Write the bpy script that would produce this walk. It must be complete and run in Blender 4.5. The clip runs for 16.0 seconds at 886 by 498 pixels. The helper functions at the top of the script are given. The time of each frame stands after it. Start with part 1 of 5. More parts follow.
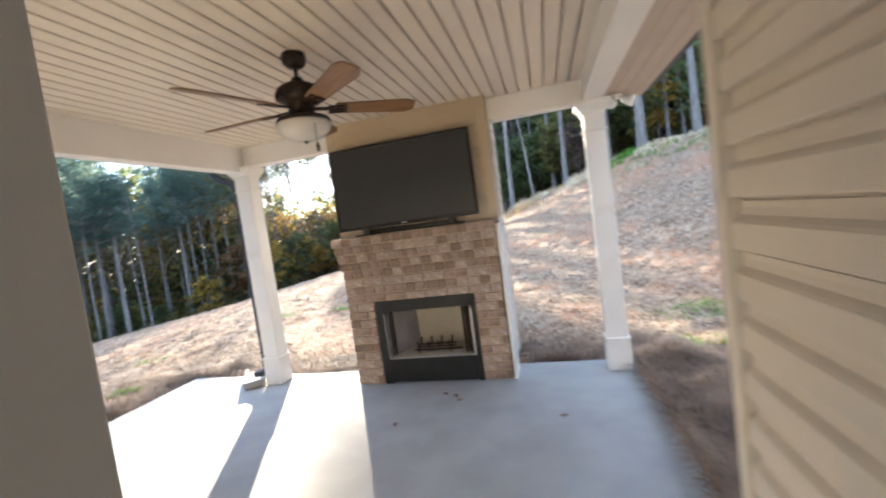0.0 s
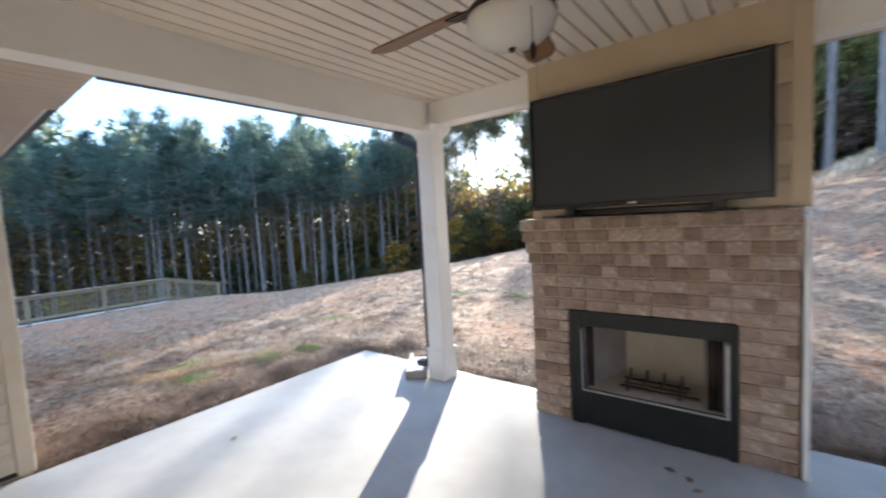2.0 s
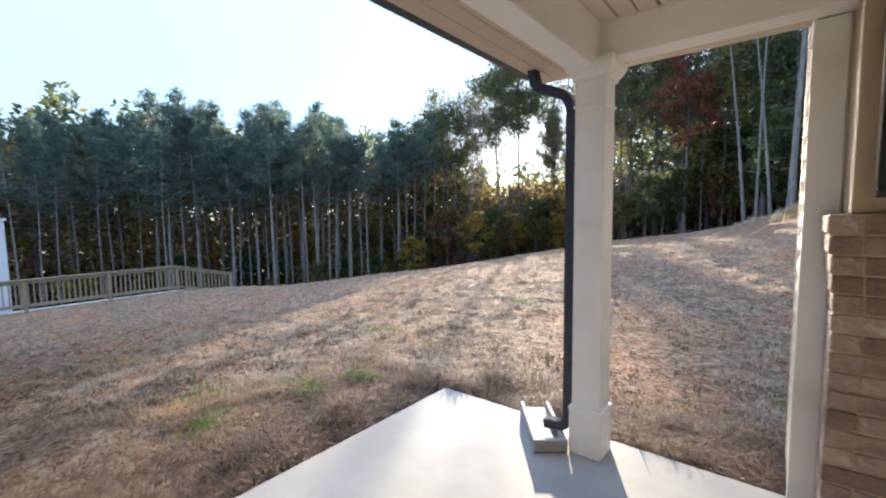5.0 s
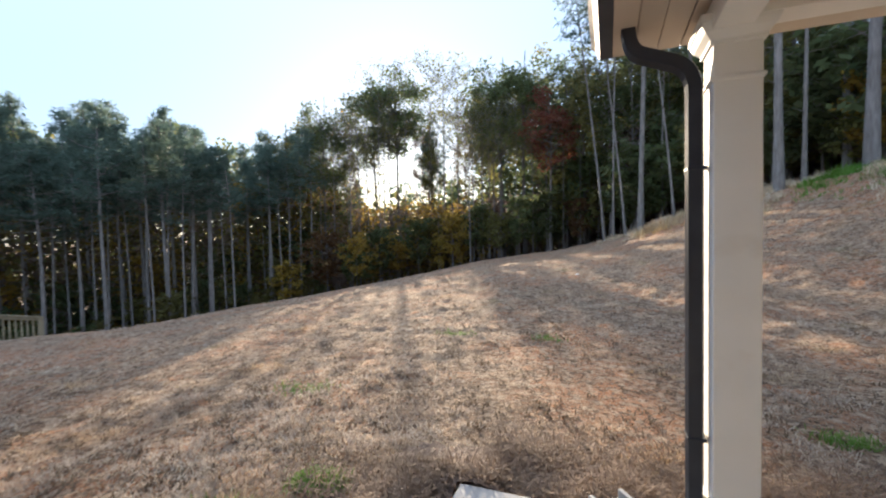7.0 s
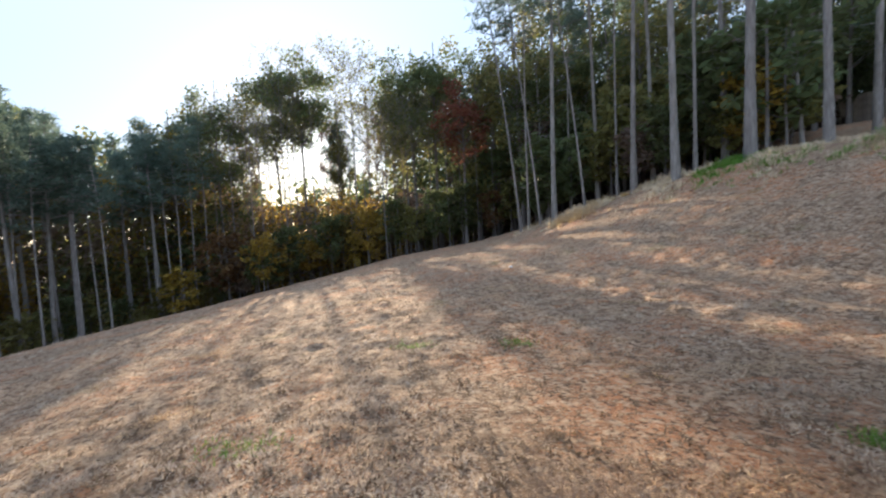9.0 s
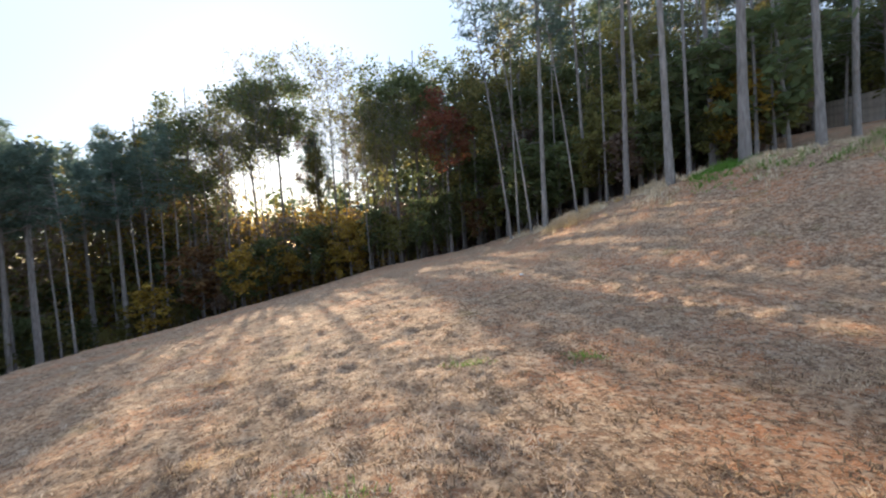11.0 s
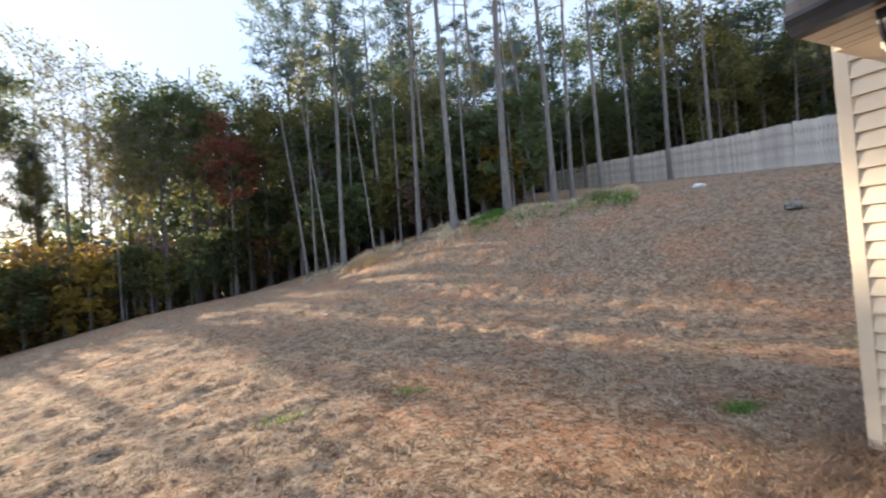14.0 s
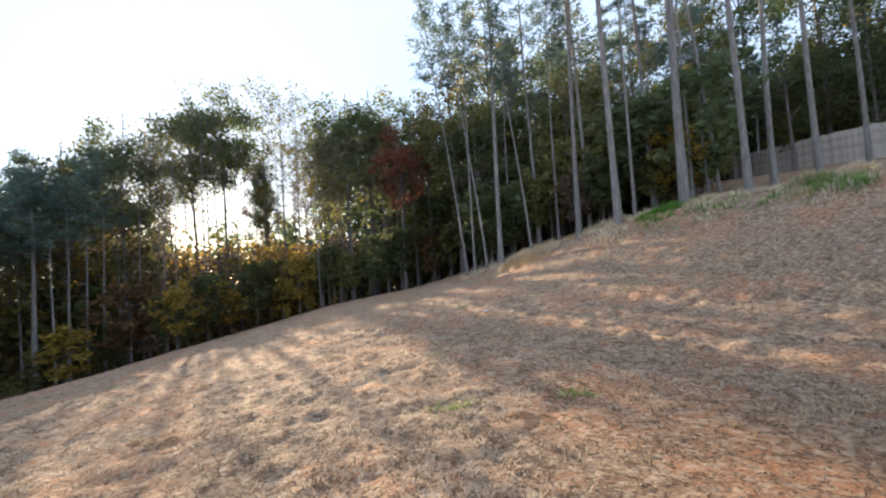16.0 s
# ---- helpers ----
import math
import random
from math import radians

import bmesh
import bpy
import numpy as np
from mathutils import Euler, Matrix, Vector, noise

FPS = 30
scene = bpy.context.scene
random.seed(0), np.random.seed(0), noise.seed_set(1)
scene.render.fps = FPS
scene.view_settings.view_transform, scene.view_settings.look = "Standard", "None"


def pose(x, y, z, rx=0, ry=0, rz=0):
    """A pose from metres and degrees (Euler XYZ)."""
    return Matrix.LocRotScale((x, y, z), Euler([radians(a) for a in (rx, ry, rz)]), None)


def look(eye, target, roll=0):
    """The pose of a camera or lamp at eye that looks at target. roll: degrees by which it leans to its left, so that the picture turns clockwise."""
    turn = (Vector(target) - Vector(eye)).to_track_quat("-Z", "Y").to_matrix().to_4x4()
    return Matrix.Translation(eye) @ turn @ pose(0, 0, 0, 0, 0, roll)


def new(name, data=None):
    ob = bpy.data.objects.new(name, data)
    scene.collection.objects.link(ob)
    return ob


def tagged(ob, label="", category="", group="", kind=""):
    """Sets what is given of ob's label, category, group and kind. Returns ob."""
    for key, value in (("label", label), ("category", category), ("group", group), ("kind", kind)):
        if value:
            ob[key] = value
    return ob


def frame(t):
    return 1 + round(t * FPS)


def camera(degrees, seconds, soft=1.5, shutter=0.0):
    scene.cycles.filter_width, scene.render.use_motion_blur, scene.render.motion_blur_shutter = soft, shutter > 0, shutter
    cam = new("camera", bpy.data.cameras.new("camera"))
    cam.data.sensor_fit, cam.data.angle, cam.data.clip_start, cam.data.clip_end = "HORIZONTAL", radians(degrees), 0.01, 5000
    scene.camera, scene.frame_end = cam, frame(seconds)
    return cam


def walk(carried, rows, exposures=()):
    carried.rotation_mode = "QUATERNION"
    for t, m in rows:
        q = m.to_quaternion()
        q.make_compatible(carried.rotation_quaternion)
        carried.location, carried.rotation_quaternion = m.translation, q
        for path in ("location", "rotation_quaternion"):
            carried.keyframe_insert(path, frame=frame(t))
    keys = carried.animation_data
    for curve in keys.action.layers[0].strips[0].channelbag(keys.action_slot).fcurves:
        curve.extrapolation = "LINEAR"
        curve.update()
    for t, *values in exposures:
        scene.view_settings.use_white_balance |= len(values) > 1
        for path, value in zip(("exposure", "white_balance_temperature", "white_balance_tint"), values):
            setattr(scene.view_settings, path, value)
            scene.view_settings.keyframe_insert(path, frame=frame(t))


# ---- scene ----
cam = camera(93.4, 16.0, soft=2.0, shutter=0.5)
PATH = [
    (0, (0.387, 0.038, 1.495), (-0.104, 1.972, 1.358), -7.8),
    (0.5, (0.176, 0.304, 1.531), (-0.561, 2.161, 1.432), -3.9),
    (1, (0.13, 0.555, 1.564), (-0.754, 2.347, 1.481), -1.3),
    (1.5, (0.017, 0.756, 1.526), (-0.964, 2.495, 1.413), -2.2),
    (2, (-0.184, 0.899, 1.495), (-1.415, 2.469, 1.345), -3.2),
    (2.5, (-0.263, 1.016, 1.512), (-1.709, 2.39, 1.361), -2.0),
    (3, (-0.324, 1.062, 1.498), (-1.817, 2.38, 1.32), -0.2),
    (3.2, (-0.446, 1.071, 1.518), (-1.903, 2.424, 1.3), -0.9),
    (5.3, (-1.948, 1.464, 1.462), (-3.163, 3.046, 1.314), -0.9),
    (5.5, (-2.091, 1.506, 1.468), (-3.271, 3.116, 1.33), -1.1),
    (6, (-2.47, 1.61, 1.494), (-3.558, 3.284, 1.375), -1.2),
    (6.5, (-2.812, 1.685, 1.491), (-3.703, 3.472, 1.39), -1.2),
    (7, (-3.091, 1.806, 1.475), (-3.824, 3.665, 1.4), -1.3),
    (7.5, (-3.374, 1.964, 1.506), (-3.926, 3.885, 1.441), -1.6),
    (8, (-3.608, 2.091, 1.535), (-3.913, 4.066, 1.476), -2.3),
    (8.5, (-3.741, 2.248, 1.529), (-3.949, 4.235, 1.451), -3.3),
    (9, (-3.942, 2.449, 1.534), (-4.259, 4.42, 1.415), -3.3),
    (9.2, (-4.027, 2.492, 1.521), (-4.372, 4.457, 1.378), -2.9),
    (11.3, (-5.182, 2.938, 1.513), (-5.266, 4.935, 1.437), -5.1),
    (11.5, (-5.232, 2.975, 1.505), (-5.186, 4.973, 1.425), -4.8),
    (12, (-5.23, 3.089, 1.503), (-4.838, 5.049, 1.423), -4.0),
    (12.5, (-5.226, 3.129, 1.509), (-4.52, 4.999, 1.436), -4.0),
    (13, (-5.319, 3.111, 1.5), (-4.443, 4.909, 1.445), -4.4),
    (13.5, (-5.349, 3.094, 1.492), (-4.444, 4.877, 1.485), -4.7),
    (14, (-5.379, 3.091, 1.493), (-4.594, 4.931, 1.528), -4.4),
    (14.5, (-5.438, 3.114, 1.504), (-4.847, 5.024, 1.561), -4.0),
    (15, (-5.481, 3.089, 1.514), (-5.114, 5.053, 1.583), -3.9),
    (15.5, (-5.503, 3.071, 1.513), (-5.306, 5.06, 1.589), -4.0),
    (16, (-5.491, 3.072, 1.505), (-5.417, 5.069, 1.585), -4.0),
]
EXPOSURES = [(0, 4.15, 4800, 8), (0.5, 3.9, 4600, 8), (1.5, 3.7, 4500, 8), (3.0, 3.5, 4500, 8), (5.5, 3.15, 4900, 9), (7.0, 2.9, 5150, 10), (9, 2.88, 5300, 11), (16, 3.0, 5350, 11)]
SUN, SKY = 2.3, 0.12
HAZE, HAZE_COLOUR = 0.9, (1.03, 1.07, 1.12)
walk(cam, [(t, look(eye, target, roll)) for t, eye, target, roll in PATH], exposures=EXPOSURES)

# ---- world and sun ----
SUN_AZ, SUN_EL = -27.5, 11.6
world = bpy.data.worlds.new("world")
scene.world = world
world.use_nodes = True
wn = world.node_tree
sky = wn.nodes.new("ShaderNodeTexSky")
sky.sky_type = "NISHITA"
sky.sun_disc = False
sky.sun_elevation, sky.sun_rotation = radians(SUN_EL), radians(SUN_AZ)
sky.air_density, sky.dust_density, sky.ozone_density = 1.0, 0.3, 0.35
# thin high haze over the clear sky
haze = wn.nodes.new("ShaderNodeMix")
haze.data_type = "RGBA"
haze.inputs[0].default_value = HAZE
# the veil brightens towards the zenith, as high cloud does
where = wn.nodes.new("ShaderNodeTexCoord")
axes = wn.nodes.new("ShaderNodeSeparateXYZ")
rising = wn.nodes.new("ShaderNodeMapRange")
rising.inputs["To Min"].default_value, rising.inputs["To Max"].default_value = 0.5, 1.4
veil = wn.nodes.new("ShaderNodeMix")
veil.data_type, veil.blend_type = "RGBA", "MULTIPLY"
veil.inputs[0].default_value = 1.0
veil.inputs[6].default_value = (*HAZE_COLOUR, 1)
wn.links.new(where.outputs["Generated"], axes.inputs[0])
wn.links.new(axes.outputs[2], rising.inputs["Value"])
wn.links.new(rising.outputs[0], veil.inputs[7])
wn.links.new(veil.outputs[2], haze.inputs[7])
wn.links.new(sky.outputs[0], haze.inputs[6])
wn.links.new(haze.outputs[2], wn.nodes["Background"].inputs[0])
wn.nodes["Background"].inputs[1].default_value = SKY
sun_dir = Vector((math.sin(radians(SUN_AZ)) * math.cos(radians(SUN_EL)), math.cos(radians(SUN_AZ)) * math.cos(radians(SUN_EL)), math.sin(radians(SUN_EL))))
sun = new("sun", bpy.data.lights.new("sun", "SUN"))
sun.data.energy, sun.data.angle, sun.data.color = SUN, radians(0.6), (1.0, 0.71, 0.40)
sun.matrix_world = look(sun_dir * 60, (0, 0, 0))


# ---- materials ----
def mat(name, c1, c2=None, scale=6.0, rough=0.7, bump=0.0, bscale=60.0, c3=None, scale3=0.6, amount3=0.5, metal=0.0, vary=0.0, through_light=0.0, spec=0.5, stretch=(1, 1, 1)):
    """Two tones mixed by noise, a third by a larger noise, fine relief, and a shift by object or island."""
    m = bpy.data.materials.new(name)
    m.use_nodes = True
    n, l = m.node_tree.nodes, m.node_tree.links
    p = n["Principled BSDF"]
    p.inputs["Roughness"].default_value = rough
    p.inputs["Metallic"].default_value = metal
    p.inputs["Specular IOR Level"].default_value = spec
    tc = n.new("ShaderNodeTexCoord")
    mp = n.new("ShaderNodeMapping")
    mp.inputs["Scale"].default_value = stretch
    l.new(tc.outputs["Object"], mp.inputs[0])

    def tex(s, detail=6.0):
        t = n.new("ShaderNodeTexNoise")
        t.inputs["Scale"].default_value, t.inputs["Detail"].default_value = s, detail
        l.new(mp.outputs[0], t.inputs["Vector"])
        return t

    def ramp(t, lo, hi):
        r = n.new("ShaderNodeMapRange")
        r.inputs["From Min"].default_value, r.inputs["From Max"].default_value = lo, hi
        l.new(t.outputs["Fac"], r.inputs["Value"])
        return r.outputs[0]

    def mix(f, a, b):
        x = n.new("ShaderNodeMix")
        x.data_type = "RGBA"
        l.new(f, x.inputs[0])
        for sock, v in ((x.inputs[6], a), (x.inputs[7], b)):
            if isinstance(v, tuple):
                sock.default_value = (*v, 1)
            else:
                l.new(v, sock)
        return x.outputs[2]

    col = mix(ramp(tex(scale), 0.35, 0.65), tuple(c1), tuple(c2 or c1))
    if c3:
        col = mix(ramp(tex(scale3, 4.0), 0.62 - 0.25 * amount3, 0.72), col, tuple(c3))
    if vary:
        oi = n.new("ShaderNodeObjectInfo")
        gi = n.new("ShaderNodeNewGeometry")
        hs = n.new("ShaderNodeHueSaturation")
        add = n.new("ShaderNodeMath")
        add.operation = "ADD"
        l.new(oi.outputs["Random"], add.inputs[0])
        l.new(gi.outputs["Random Per Island"], add.inputs[1])
        r = n.new("ShaderNodeMapRange")
        r.inputs["From Max"].default_value = 2.0
        r.inputs["To Min"].default_value, r.inputs["To Max"].default_value = 1 - vary, 1 + vary
        l.new(add.outputs[0], r.inputs["Value"])
        l.new(r.outputs[0], hs.inputs["Value"])
        r2 = n.new("ShaderNodeMapRange")
        r2.inputs["From Max"].default_value = 2.0
        r2.inputs["To Min"].default_value, r2.inputs["To Max"].default_value = 0.5 - 0.05 * vary, 0.5 + 0.05 * vary
        l.new(add.outputs[0], r2.inputs["Value"])
        l.new(r2.outputs[0], hs.inputs["Hue"])
        l.new(col, hs.inputs["Color"])
        col = hs.outputs[0]
    l.new(col, p.inputs["Base Color"])
    if bump:
        b = n.new("ShaderNodeBump")
        b.inputs["Strength"].default_value, b.inputs["Distance"].default_value = bump, 0.02
        l.new(tex(bscale).outputs["Fac"], b.inputs["Height"])
        l.new(b.outputs[0], p.inputs["Normal"])
    if through_light:
        tr = n.new("ShaderNodeBsdfTranslucent")
        ms = n.new("ShaderNodeMixShader")
        ms.inputs[0].default_value = through_light
        l.new(col, tr.inputs[0])
        l.new(p.outputs[0], ms.inputs[1])
        l.new(tr.outputs[0], ms.inputs[2])
        l.new(ms.outputs[0], n["Material Output"].inputs[0])
    return m


CONCRETE = mat("concrete", (0.37, 0.362, 0.348), (0.315, 0.308, 0.297), 3.0, 0.75, 0.12, 90, c3=(0.30, 0.285, 0.26), scale3=1.1, amount3=0.45)
CEILING = mat("vinyl_ceiling", (0.74, 0.665, 0.55), (0.71, 0.63, 0.515), 2.0, 0.5, 0.03, 30)
WHITE = mat("white_paint", (0.80, 0.79, 0.77), (0.76, 0.75, 0.72), 4.0, 0.45, 0.03, 25, c3=(0.66, 0.62, 0.56), scale3=2.5, amount3=0.1)
BEAM = mat("beam_paint", (0.83, 0.81, 0.77), (0.80, 0.775, 0.735), 3.0, 0.5, 0.03, 25)
SIDING = mat("vinyl_siding", (0.66, 0.60, 0.49), (0.63, 0.565, 0.46), 2.5, 0.45, 0.06, 45, stretch=(1, 1, 4))
PANEL = mat("tan_panel", (0.50, 0.41, 0.27), (0.46, 0.37, 0.24), 3.0, 0.5, 0.05, 40)
SOFFIT = mat("soffit", (0.56, 0.475, 0.38), (0.52, 0.44, 0.35), 3.0, 0.55, 0.03, 30)
BRONZE = mat("dark_aluminium", (0.028, 0.032, 0.042), (0.04, 0.044, 0.056), 8.0, 0.42, 0.03, 80, spec=0.3)
BLACK = mat("black_steel", (0.009, 0.012, 0.013), (0.015, 0.018, 0.02), 9.0, 0.42, 0.04, 120, spec=0.28)
TVBLACK = mat("black_plastic", (0.01, 0.01, 0.011), (0.013, 0.013, 0.014), 9.0, 0.25)
# even base lifted a little in place of sun haze over the screen
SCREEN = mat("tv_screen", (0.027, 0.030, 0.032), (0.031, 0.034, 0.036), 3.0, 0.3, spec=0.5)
SILVER = mat("brushed_steel", (0.5, 0.5, 0.5), (0.42, 0.42, 0.42), 30.0, 0.35, metal=1.0)
REFRACT = mat("refractory", (0.52, 0.48, 0.39), (0.46, 0.42, 0.34), 5.0, 0.85, 0.2, 50)
GREY_REFRACT = mat("grey_refractory", (0.34, 0.32, 0.31), (0.26, 0.24, 0.235), 5.0, 0.85, 0.2, 50)
MORTAR = mat("mortar", (0.50, 0.40, 0.265), (0.43, 0.345, 0.23), 12.0, 0.9, 0.5, 90)
BRICKS = [mat("brick_tan", (0.40, 0.315, 0.25), (0.33, 0.255, 0.20), 18.0, 0.85, 0.6, 70, c3=(0.58, 0.52, 0.46), scale3=24, amount3=0.35, vary=0.22),
          mat("brick_rose", (0.36, 0.27, 0.215), (0.29, 0.215, 0.17), 16.0, 0.85, 0.6, 70, c3=(0.20, 0.145, 0.115), scale3=19, amount3=0.45, vary=0.2),
          mat("brick_dark", (0.20, 0.145, 0.105), (0.26, 0.19, 0.14), 16.0, 0.85, 0.6, 70, vary=0.25)]
OIL = mat("oil_rubbed_bronze", (0.022, 0.016, 0.012), (0.04, 0.028, 0.02), 14.0, 0.38, 0.05, 60, metal=0.6)
BLADE = mat("blade_oak", (0.24, 0.13, 0.05), (0.15, 0.08, 0.032), 5.0, 0.4, 0.05, 40, stretch=(0.6, 9, 9))
OPAL = mat("opal_glass", (0.86, 0.83, 0.76), (0.84, 0.80, 0.72), 3.0, 0.25, through_light=0.35)
RAILWOOD = mat("treated_pine", (0.34, 0.29, 0.19), (0.28, 0.235, 0.15), 6.0, 0.8, 0.2, 40, vary=0.15)
FENCEWOOD = mat("weathered_fence", (0.76, 0.70, 0.62), (0.60, 0.53, 0.45), 4.0, 0.85, 0.3, 30, c3=(0.22, 0.16, 0.12), scale3=4.0, amount3=0.4, vary=0.3, stretch=(3, 3, 0.6))
NEIGHBOUR = mat("neighbour_paint", (0.72, 0.74, 0.78), (0.66, 0.68, 0.72), 2.0, 0.6, 0.05, 10)
SHINGLE = mat("grey_shingle", (0.12, 0.12, 0.13), (0.08, 0.08, 0.09), 12.0, 0.9, 0.5, 30)
DARKROOM = mat("interior_paint", (0.74, 0.72, 0.68), (0.70, 0.68, 0.64), 2.0, 0.7)
JAMB = mat("jamb_paint", (0.66, 0.62, 0.55), (0.62, 0.58, 0.51), 2.0, 0.5, 0.03, 30)
BARK = mat("bark", (0.27, 0.25, 0.235), (0.165, 0.148, 0.135), 5.0, 0.9, 0.8, 20, c3=(0.32, 0.29, 0.27), scale3=2.0, amount3=0.3, vary=0.2, stretch=(3, 3, 0.5))
LIMB = mat("grey_bark", (0.20, 0.18, 0.165), (0.13, 0.115, 0.105), 6.0, 0.9, 0.5, 20, vary=0.2)
NEEDLES = mat("pine_needles", (0.145, 0.19, 0.145), (0.10, 0.145, 0.115), 1.2, 0.6, vary=0.45, through_light=0.5, spec=0.12)
LEAF_GREEN = mat("leaves_green", (0.135, 0.155, 0.065), (0.095, 0.12, 0.055), 0.8, 0.6, vary=0.45, through_light=0.5, spec=0.12)
LEAF_OLIVE = mat("leaves_olive", (0.21, 0.19, 0.065), (0.14, 0.135, 0.05), 0.8, 0.6, vary=0.45, through_light=0.5, spec=0.12)
LEAF_GOLD = mat("leaves_gold", (0.38, 0.26, 0.05), (0.26, 0.19, 0.045), 0.8, 0.6, vary=0.4, through_light=0.5, spec=0.12)
LEAF_RUST = mat("leaves_rust", (0.22, 0.135, 0.055), (0.14, 0.09, 0.045), 0.8, 0.6, vary=0.4, through_light=0.45, spec=0.12)
LEAF_DUSK = mat("leaves_brown", (0.21, 0.155, 0.11), (0.13, 0.10, 0.08), 0.8, 0.7, vary=0.45, through_light=0.3, spec=0.12)
LEAF_RED = mat("leaves_red", (0.23, 0.085, 0.055), (0.15, 0.06, 0.042), 0.8, 0.6, vary=0.4, through_light=0.4, spec=0.12)
GRASS_DRY = mat("dry_grass", (0.66, 0.56, 0.43), (0.45, 0.35, 0.25), 0.9, 0.75, c3=(0.56, 0.37, 0.16), scale3=0.55, amount3=0.5, vary=0.5, through_light=0.3, spec=0.12)
# tufts darkened so they also stand for the shaded hollows between clumps
TUFT = mat("dark_tufts", (0.21, 0.15, 0.095), (0.14, 0.10, 0.065), 2.0, 0.8, vary=0.4, through_light=0.15, spec=0.1)
GRASS_GREEN = mat("green_grass", (0.13, 0.27, 0.04), (0.19, 0.30, 0.06), 2.0, 0.65, vary=0.3, through_light=0.4, spec=0.12)
MULCH = mat("mulch_bed", (0.095, 0.065, 0.048), (0.145, 0.098, 0.07), 9.0, 0.95, 0.9, 45, c3=(0.26, 0.16, 0.10), scale3=22.0, amount3=0.3)
STRAW = mat("pine_straw", (0.165, 0.115, 0.082), (0.28, 0.20, 0.142), 3.0, 0.75, vary=0.4, through_light=0.15, spec=0.12)


def ground_material():
    m = bpy.data.materials.new("lawn_ground")
    m.use_nodes = True
    n, l = m.node_tree.nodes, m.node_tree.links
    p = n["Principled BSDF"]
    p.inputs["Roughness"].default_value, p.inputs["Specular IOR Level"].default_value = 0.95, 0.15
    tc = n.new("ShaderNodeTexCoord")

    def tex(s, detail=8.0, rough=0.6):
        t = n.new("ShaderNodeTexNoise")
        t.inputs["Scale"].default_value, t.inputs["Detail"].default_value, t.inputs["Roughness"].default_value = s, detail, rough
        l.new(tc.outputs["Object"], t.inputs["Vector"])
        return t

    def layer(below, colour, s, lo, hi, most=1.0, detail=8.0):
        r = n.new("ShaderNodeMapRange")
        r.inputs["From Min"].default_value, r.inputs["From Max"].default_value, r.inputs["To Max"].default_value = lo, hi, most
        l.new(tex(s, detail).outputs["Fac"], r.inputs["Value"])
        x = n.new("ShaderNodeMix")
        x.data_type = "RGBA"
        l.new(r.outputs[0], x.inputs[0])
        l.new(below, x.inputs[6])
        x.inputs[7].default_value = (*colour, 1)
        return x.outputs[2]

    base = n.new("ShaderNodeRGB")
    base.outputs[0].default_value = (0.36, 0.25, 0.16, 1)
    col = layer(base.outputs[0], (0.25, 0.165, 0.105), 2.6, 0.42, 0.60)
    col = layer(col, (0.48, 0.235, 0.12), 0.45, 0.48, 0.62, 0.85)
    col = layer(col, (0.50, 0.23, 0.105), 1.7, 0.55, 0.66, 0.7)
    col = layer(col, (0.55, 0.42, 0.29), 9.0, 0.48, 0.62, 0.9)
    col = layer(col, (0.20, 0.19, 0.06), 0.8, 0.60, 0.74, 0.6)
    # dark blotches put the shade of hollows between clumps into the colour
    col = layer(col, (0.10, 0.062, 0.04), 7.5, 0.55, 0.66, 0.75)
    col = layer(col, (0.09, 0.055, 0.038), 24.0, 0.52, 0.60, 0.9)
    col = layer(col, (0.62, 0.505, 0.37), 48.0, 0.55, 0.64, 0.8)
    l.new(col, p.inputs["Base Color"])
    b = n.new("ShaderNodeBump")
    b.inputs["Strength"].default_value, b.inputs["Distance"].default_value = 1.0, 0.12
    l.new(tex(14.0, 10.0, 0.7).outputs["Fac"], b.inputs["Height"])
    l.new(b.outputs[0], p.inputs["Normal"])
    return m


GROUND = ground_material()


# ---- building helpers ----
def mesh_of(name, verts, faces, material, smooth=False):
    me = bpy.data.meshes.new(name)
    me.from_pydata(verts, [], faces)
    me.materials.append(material)
    if smooth:
        me.polygons.foreach_set("use_smooth", [True] * len(me.polygons))
    me.update()
    return me


def quads_mesh(name, v, material):
    """A mesh of separate quads from an array of shape (n, 4, 3)."""
    k = len(v)
    me = bpy.data.meshes.new(name)
    me.vertices.add(4 * k)
    me.vertices.foreach_set("co", np.asarray(v, dtype=np.float32).ravel())
    me.loops.add(4 * k)
    me.loops.foreach_set("vertex_index", np.arange(4 * k, dtype=np.int32))
    me.polygons.add(k)
    me.polygons.foreach_set("loop_start", np.arange(0, 4 * k, 4, dtype=np.int32))
    me.materials.append(material)
    me.update(calc_edges=True)
    return me


def box(bm, x0, x1, y0, y1, z0, z1, bevel=0.004):
    r = bmesh.ops.create_cube(bm, size=1.0, matrix=Matrix.Translation(((x0 + x1) / 2, (y0 + y1) / 2, (z0 + z1) / 2)) @ Matrix.Diagonal((abs(x1 - x0), abs(y1 - y0), abs(z1 - z0), 1)))
    if bevel:
        es = list({e for v in r["verts"] for e in v.link_edges})
        bmesh.ops.bevel(bm, geom=es, offset=bevel, segments=2, affect="EDGES", profile=0.5)


def lathe(bm, profile, seg=24, origin=(0, 0, 0)):
    """Turn (radius, height) pairs round the z axis."""
    rings = []
    for r, z in profile:
        rings.append([bm.verts.new((origin[0] + r * math.cos(2 * math.pi * k / seg), origin[1] + r * math.sin(2 * math.pi * k / seg), origin[2] + z)) for k in range(seg)])
    for a, b in zip(rings, rings[1:]):
        for k in range(seg):
            f = bm.faces.new((a[k], a[(k + 1) % seg], b[(k + 1) % seg], b[k]))
            f.smooth = True
    bm.faces.new(rings[0][::-1])
    bm.faces.new(rings[-1])


